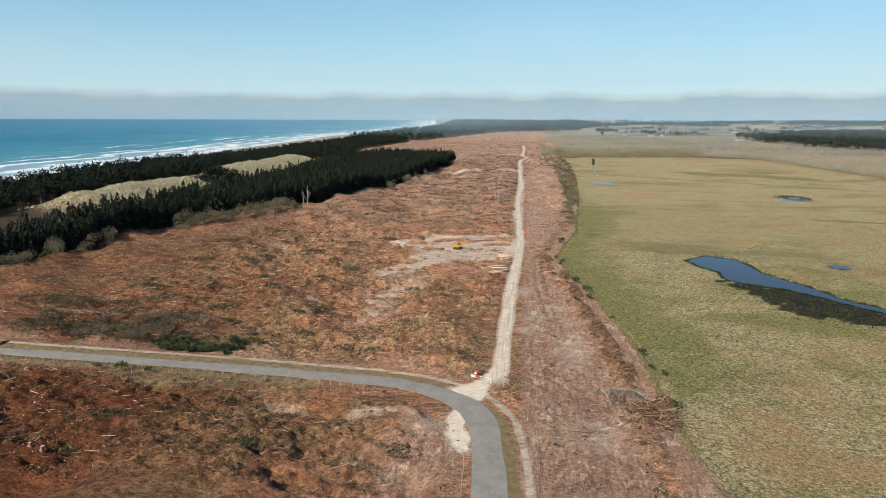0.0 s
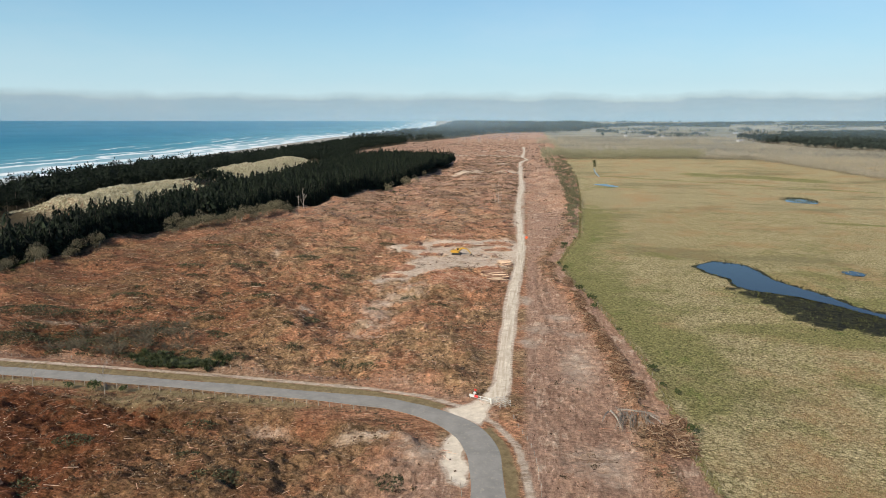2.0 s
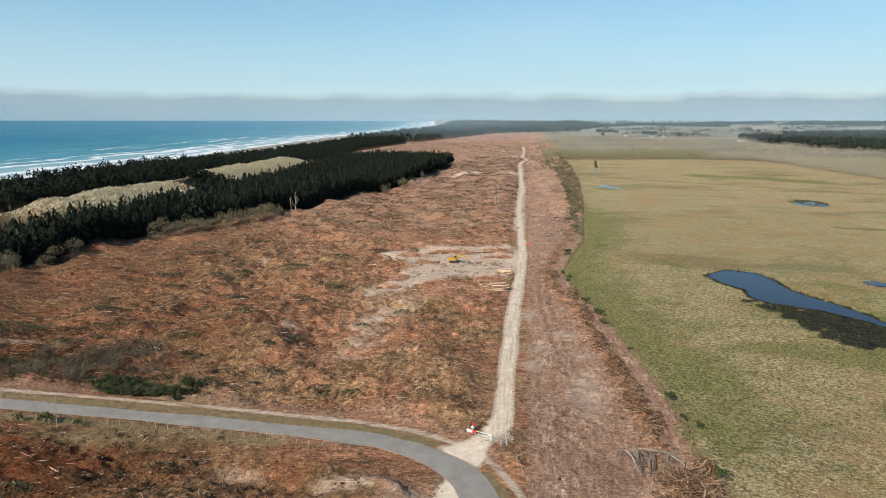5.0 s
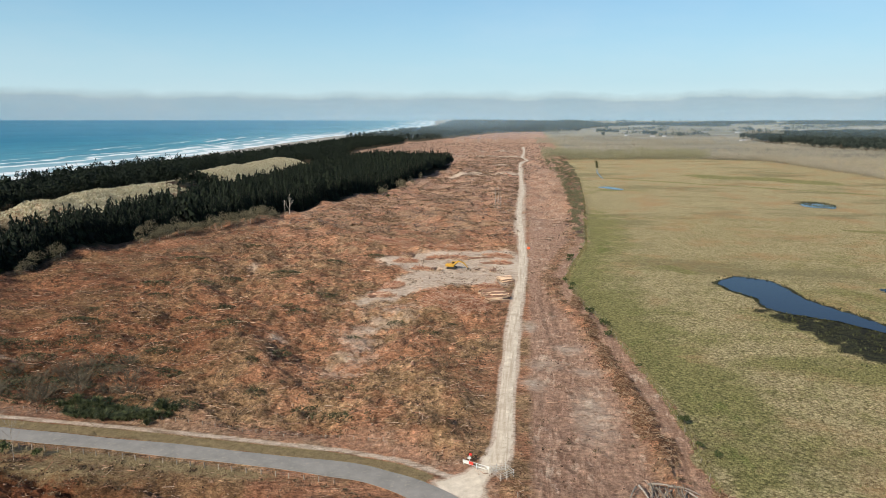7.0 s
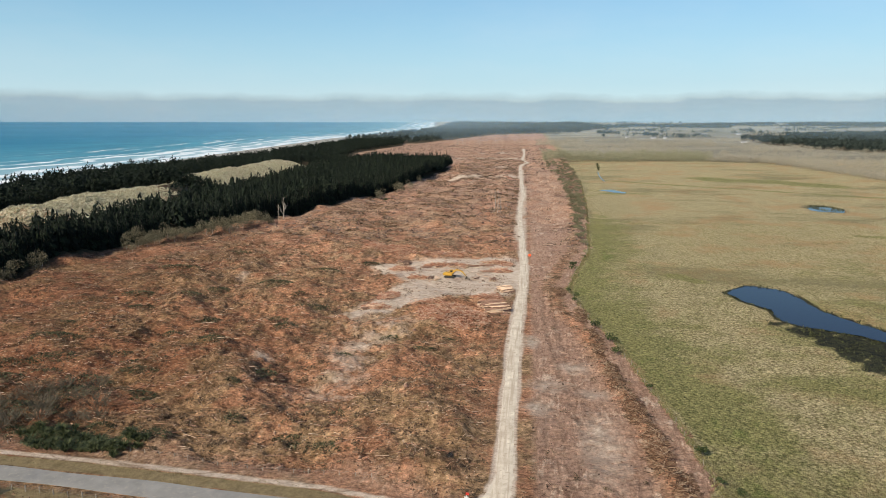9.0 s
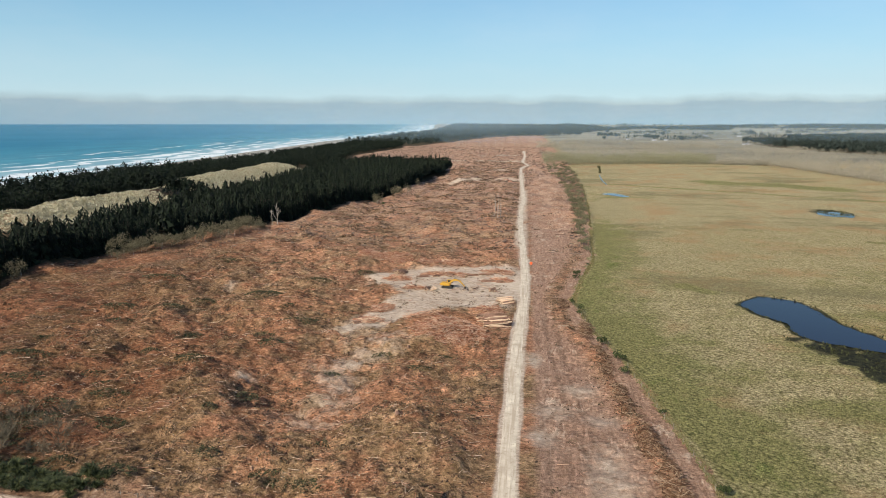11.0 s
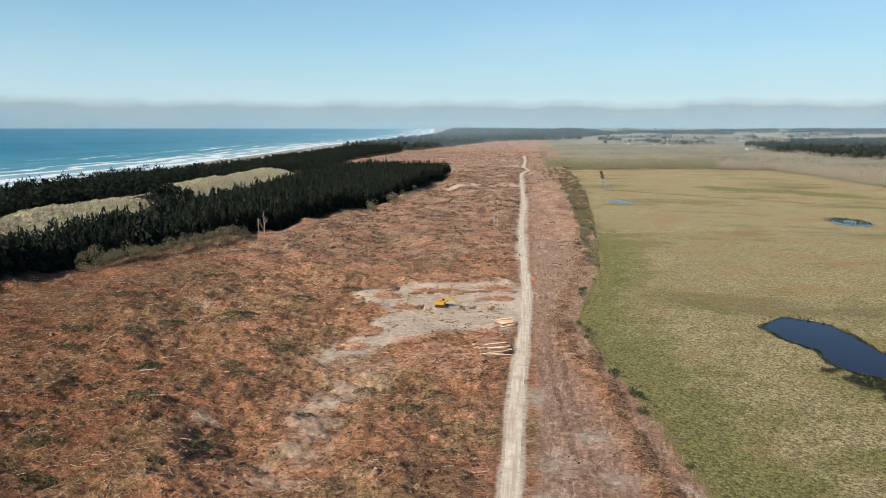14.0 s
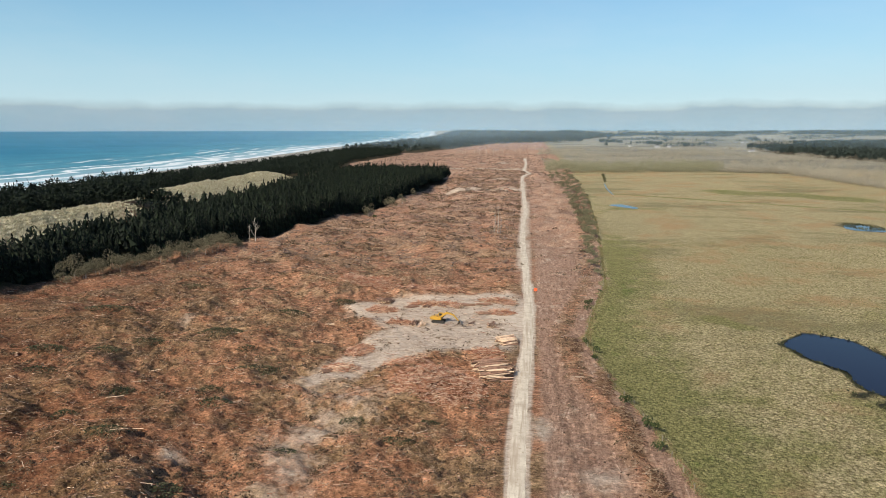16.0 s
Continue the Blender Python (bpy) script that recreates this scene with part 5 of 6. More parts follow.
# bare root plates and stumps
def stump(rng, r, h):
    t = thing("tree_stump", "freshly cut red-brown tree stump with spreading roots", "stump", "stumps on the felled ground")
    bm = bmesh.new()
    n = 9
    rings = []
    for k, (z, s) in enumerate(((-0.25, 1.9), (0.06, 1.25), (h * 0.6, 1.0), (h, 0.95))):
        rings.append([bm.verts.new((s * r * math.cos(6.283 * i / n) * (1 + 0.22 * math.sin(i * 2.4 + k * 0.2)), s * r * math.sin(6.283 * i / n) * (1 + 0.22 * math.sin(i * 2.4 + k * 0.2)), z + (0.06 * i / n if k == 3 else 0))) for i in range(n)])
    for a, b in zip(rings[:-1], rings[1:]):
        for i in range(n):
            bm.faces.new((a[i], a[(i + 1) % n], b[(i + 1) % n], b[i]))
    top = [v.co.copy() for v in rings[-1]]
    part("bark", bm, M_BARKLOG, t)
    bm = bmesh.new()
    bm.faces.new([bm.verts.new(c + Vector((0, 0, 0.004))) for c in top])
    part("cut_face", bm, M_CUT, t, "pale sawn wood")
    return t


srng = random.Random(5)
stumps = [stump(srng, srng.uniform(0.25, 0.4), srng.uniform(0.3, 0.6)) for _ in range(4)]
sx_, sy_ = felled(420, -130, -8, 88, 300, 20, 19, 0.2)
put_copies(stumps, np.column_stack([sx_, sy_])[:60], srng, 0.5, 0.9, 0.02)


def log_mesh(length, r0, r1, sides=9, wob=0.03):
    """A log along x: bark sides, with slightly oval, chamfered ends."""
    bm = bmesh.new()
    rings = []
    for e, s in ((-0.5, 0.9), (-0.494, 1.0), (-0.15, 1.0), (0.2, 1.0), (0.494, 1.0), (0.5, 0.9)):
        r = (r0 + (r1 - r0) * (e + 0.5)) * s
        rings.append([bm.verts.new((e * length, r * math.cos(6.283 * i / sides) + wob * math.sin(e * 5), r * math.sin(6.283 * i / sides) * 0.96 + r0)) for i in range(sides)])
    for a, b in zip(rings[:-1], rings[1:]):
        for i in range(sides):
            bm.faces.new((a[i], a[(i + 1) % sides], b[(i + 1) % sides], b[i]))
    ends = [[v.co.copy() for v in rings[0]], [v.co.copy() for v in rings[-1]]]
    for k, sgn in ((0, 1), (1, -1)):
        cs = ends[k]
        bm.faces.new([bm.verts.new(c) for c in (cs if sgn < 0 else cs[::-1])]).material_index = 1
    bmesh.ops.recalc_face_normals(bm, faces=bm.faces[:])
    me = bpy.data.meshes.new("log")
    bm.to_mesh(me)
    bm.free()
    me.materials.append(M_BARKLOG)
    me.materials.append(M_CUT)
    return me


M_PEELED = surface("peeled_log", (0.50, 0.32, 0.20), (0.76, 0.57, 0.40), 1.2, vary=0.25)
log_kinds = [log_mesh(6.2, 0.17, 0.13), log_mesh(5.4, 0.21, 0.17), log_mesh(4.2, 0.15, 0.12), log_mesh(3.2, 0.13, 0.11)]
peeled_kinds = []
for me in log_kinds:
    q = me.copy()
    q.materials[0] = M_PEELED
    peeled_kinds.append(q)


def log_stack(place, label, rows, wide, kinds, rng, jitter=0.25, turn=0.08, gap=0.40, name="log_stack", group="log stacks"):
    """Logs laid side by side, row over row; every log is a part."""
    t = thing(name, label, "log stack", group, place)
    for r in range(rows):
        for k in range(wide - r):
            ob = new("log", rng.choice(kinds))
            ob.parent = t
            ob.matrix_basis = pose(rng.uniform(-jitter, jitter) * 2, (k - (wide - r - 1) / 2) * gap + rng.uniform(-0.04, 0.04), r * gap * 0.80 + rng.uniform(0, 0.03), rng.uniform(-90, 90), 0, math.degrees(rng.gauss(0, turn)))
            # spin about the log's own axis lifts it: keep it upright instead
            m = ob.matrix_basis
            ob.matrix_basis = pose(m.translation.x, m.translation.y, m.translation.z, 0, math.degrees(rng.gauss(0, 0.02)), math.degrees(rng.gauss(0, turn)))
    return t


def on_ground(x, y, turn=0.0, up=0.0):
    return pose(x, y, float(ground_height(x, y)) + up, 0, 0, turn)


log_stack(on_ground(-10.2, 229.8, 20), "tall stack of peeled pale pine logs beside the gravel track", 9, 28, peeled_kinds[1:3] + log_kinds[1:3] + log_kinds[2:3], srng, 0.9, 0.10, 0.37)
log_stack(on_ground(-7.6, 252.2, 22), "smaller stack of pale pine logs by the landing", 5, 17, peeled_kinds[2:] + log_kinds[2:3], srng, 0.4, 0.12, 0.32)
for x, y, n, r, a, pale in [(-37.5, 265.6, 8, 2, 96, 0), (-34, 265.0, 7, 2, 86, 0), (-31.4, 264.6, 6, 2, 92, 1), (-40.5, 266.5, 5, 2, 100, 0), (-12.4, 266.6, 8, 3, 90, 0), (-18.1, 268.3, 3, 1, 60, 0), (-11.8, 278, 9, 3, 160, 0), (-14.6, 277.6, 6, 2, 20, 0),
                            (-8.0, 290, 9, 3, 150, 0), (-11, 293, 7, 2, 30, 0), (-24, 284.5, 9, 3, 120, 0), (-28.5, 285, 8, 3, 100, 0), (-21, 286, 6, 2, 10, 0), (-15.8, 287, 6, 2, 5, 0), (-33, 284, 7, 2, 80, 0), (-37.5, 283.2, 6, 2, 20, 0), (-46.5, 287.8, 12, 5, 70, 0),
                            (-49, 289, 9, 4, 110, 0), (-44.8, 229, 8, 3, 30, 1), (-47, 227.5, 6, 2, 60, 0), (-58, 267, 4, 1, 20, 1)]:
    log_stack(on_ground(x, y, a), "rough bundle of short red-brown logs on the landing", r, n, (peeled_kinds if pale else log_kinds)[2:], srng, 0.5, 0.2, 0.30, "log_bundle", "bundles of logs on the landing")

# single pale logs lying about
lx, ly = felled(900, -120, -8, 90, 320, 24, 5, 0.0)
for k, (x, y) in enumerate(zip(lx[:150], ly[:150])):
    ob = new("loose_log", (peeled_kinds if k % 3 else log_kinds)[srng.randrange(4)])
    s = srng.uniform(0.35, 0.8)
    ob.matrix_basis = pose(x, y, float(ground_height(x, y)), 0, srng.uniform(-3, 3), math.degrees(srng.gauss(0.05, 0.5))) @ Matrix.Diagonal((s, 0.6 * s, 0.6 * s, 1))
    tagged(ob, "pale broken log lying loose on felled ground", "log", "loose logs on the felled ground")


def waste_pile(cx, cy, rx, ry, high, n, material, label, lo=0.8, hi=3.0, thick=0.16, heading=None):
    r, a = np.sqrt(nrng.uniform(0, 1, n)), nrng.uniform(0, 6.283, n)
    x, y = cx + rx * r * np.cos(a), cy + ry * r * np.sin(a)
    turn = nrng.uniform(0, 6.283, n) if heading is None else nrng.normal(heading, 0.6, n)
    ob = sticks("slash_pile", x, y, nrng.uniform(lo, hi, n), nrng.uniform(0.5, 1.3, n) * thick, turn, nrng.normal(0, 0.22, n), material, label, "slash pile", high * (1 - r ** 2) * nrng.uniform(0.2, 1.0, n))
    return tagged(ob, group="piles of felling waste")


waste_pile(-21, 219, 10.5, 9.0, 1.3, 3400, M_REDWOOD, "wide pile of reddish offcuts and bark", 0.4, 1.9, 0.14)
waste_pile(-57, 308, 11, 6, 2.2, 1900, M_REDWOOD, "heap of reddish broken branches behind the landing", 0.8, 3.4)
waste_pile(-36, 301, 17, 3.2, 1.1, 1700, M_REDWOOD, "long row of reddish offcuts behind the landing", 0.8, 2.6)
waste_pile(-15, 313, 6, 2.6, 1.6, 420, M_STICK, "dark heap of branches behind the landing", 1, 3.5)
for x, y, rx, ry, hh, n in [(-30, 286, 9, 2.0, 1.0, 420), (-12, 292, 6, 2.4, 1.1, 300), (-10, 279, 4, 2.2, 1.0, 220), (-38, 265, 4, 1.6, 0.8, 200), (-12, 242, 4, 4, 0.9, 300), (-44, 242, 3.5, 5, 1.2, 380), (-30, 233, 6, 3, 0.8, 340), (-46, 278, 5, 3, 1.2, 300)]:
    waste_pile(x, y, rx, ry, hh, n, M_REDWOOD, "low pile of reddish log ends round the landing", 0.6, 2.8, 0.16)
waste_pile(-45, 229, 4.5, 2.5, 0.8, 220, M_REDWOOD, "small heap of reddish offcuts", 0.7, 2.4)
waste_pile(25.2, 117, 3.8, 6.2, 1.9, 650, M_STICK, "red-brown heap of roots and branches at the pasture edge", 0.8, 3.4, 0.14)
waste_pile(28.0, 124.5, 1.6, 2.2, 1.4, 160, M_STICK, "dark heap of roots at the pasture edge", 0.8, 2.4, 0.16)
for x, y, rx, ry, n in [(20.6, 150, 1.9, 8, 480), (19.3, 164, 1.8, 7, 400), (17.6, 182, 1.7, 9, 420), (16.3, 203, 1.6, 10, 380), (14.2, 226, 1.5, 9, 280), (9.5, 248, 1.6, 8, 220), (22.4, 139, 2.0, 5, 300)]:
    waste_pile(x, y, rx, ry, 0.9, n, M_STICK, "low windrow of red-brown slash along the pasture", 0.6, 2.4, 0.13)


def branch_curve(points, r0, r1, sides=6):
    """A bent limb: a tapering tube through points."""
    p = np.array([[*q] for q in points], float)
    bm = bmesh.new()
    rings = []
    for k, q in enumerate(p):
        d = p[min(k + 1, len(p) - 1)] - p[max(k - 1, 0)]
        d /= np.linalg.norm(d)
        s = np.cross(d, (0.3, 0.2, 1.0))
        s /= np.linalg.norm(s)
        u = np.cross(d, s)
        r = r0 + (r1 - r0) * k / (len(p) - 1)
        rings.append([bm.verts.new(q + r * (s * math.cos(6.283 * i / sides) + u * math.sin(6.283 * i / sides))) for i in range(sides)])
    for a, b in zip(rings[:-1], rings[1:]):
        for i in range(sides):
            bm.faces.new((a[i], a[(i + 1) % sides], b[(i + 1) % sides], b[i]))
    bm.faces.new(rings[0][::-1])
    bm.faces.new(rings[-1])
    return bm


heap = thing("branch_heap", "heap of weathered grey bare limbs dragged together", "branch heap", place=on_ground(19.8, 122.5) @ Matrix.Scale(0.92, 4))
for k in range(46):
    x, y, a = srng.uniform(-3.0, 3.4), srng.uniform(-2.2, 3.0), srng.gauss(-1.75, 0.28)
    ln = srng.uniform(2.5, 5.0)
    h0, h1 = srng.uniform(0.5, 1.6), srng.uniform(0.0, 0.6)
    pts = [(x + math.cos(a) * ln * s + 0.25 * math.sin(s * 5 + k), y + 2.2 + math.sin(a) * ln * s + 0.2 * math.cos(s * 4 + k), h0 + (h1 - h0) * s + 0.35 * math.sin(3.1 * s)) for s in (0, 0.25, 0.5, 0.75, 1)]
    part("limb", branch_curve(pts, srng.uniform(0.07, 0.15), 0.03), M_LIMB, heap)
for k, (x, y, a, ln) in enumerate([(-4.0, 4.0, -1.35, 6.0), (-4.6, 3.4, -2.0, 3.5), (2.6, 3.6, -0.9, 5.0), (-2.6, 4.6, 0.0, 5.5), (0.5, 4.4, -0.2, 5.0)]):
    pts = [(x + math.cos(a) * ln * s, y + math.sin(a) * ln * s, 1.0 + 0.5 * math.sin(s * 3) - 0.7 * s) for s in (0, 0.3, 0.6, 1)]
    part("limb", branch_curve(pts, 0.20, 0.08), M_GREYWOOD, heap, "thick pale trunk")


# ---- fences and gate ----
def box_bm(sx, sy, sz, bevel=0.01, at=(0, 0, 0)):
    bm = bmesh.new()
    bmesh.ops.create_cube(bm, size=1, matrix=Matrix.Translation(at) @ Matrix.Diagonal((sx, sy, sz, 1)))
    if bevel:
        bmesh.ops.bevel(bm, geom=bm.edges[:], offset=bevel, segments=1, affect="EDGES")
    return bm


def post_mesh(h, r, name="post"):
    bm = bmesh.new()
    n = 7
    rings = [[bm.verts.new((s * r * math.cos(6.283 * i / n), s * r * math.sin(6.283 * i / n), z)) for i in range(n)] for z, s in ((-0.4, 1.0), (h * 0.5, 0.97), (h - 0.04, 0.95), (h, 0.6))]
    for a, b in zip(rings[:-1], rings[1:]):
        for i in range(n):
            bm.faces.new((a[i], a[(i + 1) % n], b[(i + 1) % n], b[i]))
    bm.faces.new(rings[-1])
    me = bpy.data.meshes.new(name)
    bm.to_mesh(me)
    bm.free()
    me.materials.append(M_POST)
    return me


def wire_fence(pts, spacing, height, radius, wires, label):
    """Posts at even steps along a line, with strained wires between them."""
    c = spline(pts, 0.5)
    run = np.concatenate([[0], np.cumsum(np.hypot(*np.diff(c, axis=0).T))])
    f = thing("fence", label, "fence")
    me = post_mesh(height, radius)
    tops = []
    for s in np.arange(0, run[-1], spacing):
        x, y = float(np.interp(s, run, c[:, 0])), float(np.interp(s, run, c[:, 1]))
        x, y = x + srng.uniform(-0.08, 0.08), y + srng.uniform(-0.08, 0.08)
        ob = new("post", me)
        ob.parent = f
        z = float(ground_height(x, y))
        ob.matrix_basis = pose(x, y, z, srng.gauss(0, 2.5), srng.gauss(0, 2.5), srng.uniform(0, 360)) @ Matrix.Diagonal((1, 1, srng.uniform(0.88, 1.08), 1))
        tops.append((x, y, z))
    for w in wires:
        part("wire", branch_curve([(x, y, z + w) for x, y, z in tops], 0.008, 0.008, 3), M_WIRE, f)
    return f


south = spline(ROAD, 2.0)
tg = np.gradient(south, axis=0)
tg /= np.linalg.norm(tg, axis=1)[:, None]
nrm = np.stack([-tg[:, 1], tg[:, 0]], 1)
off = south - nrm * 4.0
wire_fence([tuple(p) for p in off[(off[:, 0] > -190) & (off[:, 0] < -20) & (off[:, 1] > 110)]][::8], 2.4, 0.95, 0.09, (0.5, 0.8, 1.05), "post and wire fence along the south side of the road")
off = south + nrm * 9.0
wire_fence([tuple(p) for p in off[(off[:, 0] > -170) & (off[:, 0] < -12) & (off[:, 1] > 110)]][::8], 2.6, 0.7, 0.07, (0.4, 0.65), "low post and wire fence along the north side of the road")
wire_fence([(-1.6, 121.6), (-0.1, 117.7), (1.3, 113.1), (2.3, 107.5), (2.9, 98), (3.3, 80)], 2.5, 0.9, 0.07, (0.4, 0.75), "leaning post and wire fence east of the road")
wire_fence([(-10.4, 100.2), (-8.7, 98.2), (-8.5, 95.8), (-8.4, 92.4), (-8.1, 86.7), (-7.6, 70)], 2.2, 0.9, 0.08, (0.4, 0.75), "short post fence beside the seal")
wire_fence([(float(np.interp(yy, FENCE_Y, FENCE_X)), yy) for yy in range(86, 620, 14)], 5.0, 1.1, 0.07, (0.5, 0.95), "old post and wire fence between felled land and pasture")


def rail_run(parent, a, b, heights, posts, thick=0.045, wide=0.10, material=M_WHITE):
    """Upright posts and level rails between two points."""
    a, b = Vector(a), Vector(b)
    ln, ang = (b - a).length, math.degrees(math.atan2(b.y - a.y, b.x - a.x))
    for k in range(posts):
        p = a.lerp(b, k / (posts - 1))
        ob = part("post", box_bm(0.11, 0.11, max(heights) + 0.35, 0.015, (0, 0, (max(heights) + 0.1) / 2 - 0.1)), material, parent)
        ob.matrix_basis = pose(p.x, p.y, 0.0, 0, 0, ang)
    for h in heights:
        ob = part("rail", box_bm(ln, thick, wide, 0.012), material, parent)
        m = (a + b) / 2
        ob.matrix_basis = pose(m.x, m.y, h, 0, 0, ang) @ pose(0, 0.1, 0)


gate = thing("barrier_gate", "white pole gate with red and white boards across the track", "gate", place=pose(0, 0, 0.03))
rail_run(gate, (-10.2, 130.3, 0), (-6.1, 128.5, 0), (0.45, 0.95), 3)
b = part("warning_board", box_bm(1.1, 0.05, 0.5, 0.01), M_WHITE, gate, "white board")
b.matrix_basis = pose(-9.85, 130.03, 0.85, 0, 0, -24)
b = part("warning_board", box_bm(0.75, 0.05, 0.5, 0.01), M_RED, gate, "red board")
b.matrix_basis = pose(-9.0, 129.65, 0.85, 0, 0, -24)
b = part("notice", box_bm(0.5, 0.04, 0.45, 0.01), M_WHITE, gate, "white notice")
b.matrix_basis = pose(-6.3, 128.48, 1.0, 0, 0, -24)
sign = thing("road_sign", "small red and white sign on a post behind the gate", "sign", place=on_ground(-9.4, 131.2))
part("post", box_bm(0.1, 0.1, 1.7, 0.01, (0, 0, 0.75)), M_WHITE, sign)
part("panel", box_bm(0.5, 0.04, 0.4, 0.01, (0.15, -0.08, 1.5)), M_RED, sign, "red panel")
part("base_board", box_bm(0.6, 0.04, 0.35, 0.01, (0, -0.08, 0.9)), M_WHITE, sign, "white panel")
pen = thing("stock_yard", "small pen of weathered pale timber rails beside the gate", "yard rails", place=pose(0, 0, 0.02))
ring = [(-5.9, 128.6), (-4.2, 126.3), (-2.3, 128.0), (-3.6, 129.8)]
for a, b in zip(ring, ring[1:] + ring[:1]):
    rail_run(pen, (*a, 0), (*b, 0), (0.35, 0.75, 1.15), 2, material=M_RAIL)
rail_run(pen, (-5.0, 129.2, 0), (-3.3, 127.0, 0), (0.4, 0.8, 1.2), 2, material=M_RAIL)
marker = thing("track_marker", "orange plastic marker board beside the gravel track", "marker", place=on_ground(0.4, 307.0))
part("panel", box_bm(1.0, 0.08, 1.0, 0.02, (0, 0, 0.75)), M_ORANGE, marker)
part("leg", box_bm(0.08, 0.5, 0.5, 0.01, (0.35, 0, 0.15)), M_STEEL, marker)
part("leg", box_bm(0.08, 0.5, 0.5, 0.01, (-0.35, 0, 0.15)), M_STEEL, marker)


# ---- excavator ----
def beam(parent, name, pts, wide, material, label=""):
    """A box-section arm through points in the x-z plane: (x, z, depth)."""
    bm = bmesh.new()
    up, lo = [], []
    for k, (x, z, d) in enumerate(pts):
        a, c = pts[max(k - 1, 0)], pts[min(k + 1, len(pts) - 1)]
        t = Vector((c[0] - a[0], c[1] - a[1])).normalized()
        up.append((x - t.y * d / 2, z + t.x * d / 2))
        lo.append((x + t.y * d / 2, z - t.x * d / 2))
    loop = up + lo[::-1]
    l = [bm.verts.new((x, -wide / 2, z)) for x, z in loop]
    r = [bm.verts.new((x, wide / 2, z)) for x, z in loop]
    n, k = len(loop), len(pts)
    for i in range(n):
        bm.faces.new((l[i], l[(i + 1) % n], r[(i + 1) % n], r[i]))
    for i in range(k - 1):
        bm.faces.new((l[i], l[n - 1 - i], l[n - 2 - i], l[i + 1]))
        bm.faces.new((r[i], r[i + 1], r[n - 2 - i], r[n - 1 - i]))
    bmesh.ops.recalc_face_normals(bm, faces=bm.faces[:])
    return part(name, bm, material, parent, label)


def track_shape(length, high, wide):
    bm = bmesh.new()
    prof = []
    r = high / 2
    for k in range(7):
        a = -1.571 + 3.1416 * k / 6
        prof.append((length / 2 - r + r * math.cos(a), r + r * math.sin(a)))
    for k in range(7):
        a = 1.571 + 3.1416 * k / 6
        prof.append((-length / 2 + r + r * math.cos(a), r + r * math.sin(a)))
    l = [bm.verts.new((x, -wide / 2, z)) for x, z in prof]
    q = [bm.verts.new((x, wide / 2, z)) for x, z in prof]
    bm.faces.new(l[::-1])
    bm.faces.new(q)
    for i in range(len(prof)):
        j = (i + 1) % len(prof)
        bm.faces.new((l[i], l[j], q[j], q[i]))
    return bm


def tube(parent, name, a, b, r, material, label=""):
    return part(name, branch_curve([a, tuple((Vector(a) + Vector(b)) / 2), b], r, r, 8), material, parent, label)


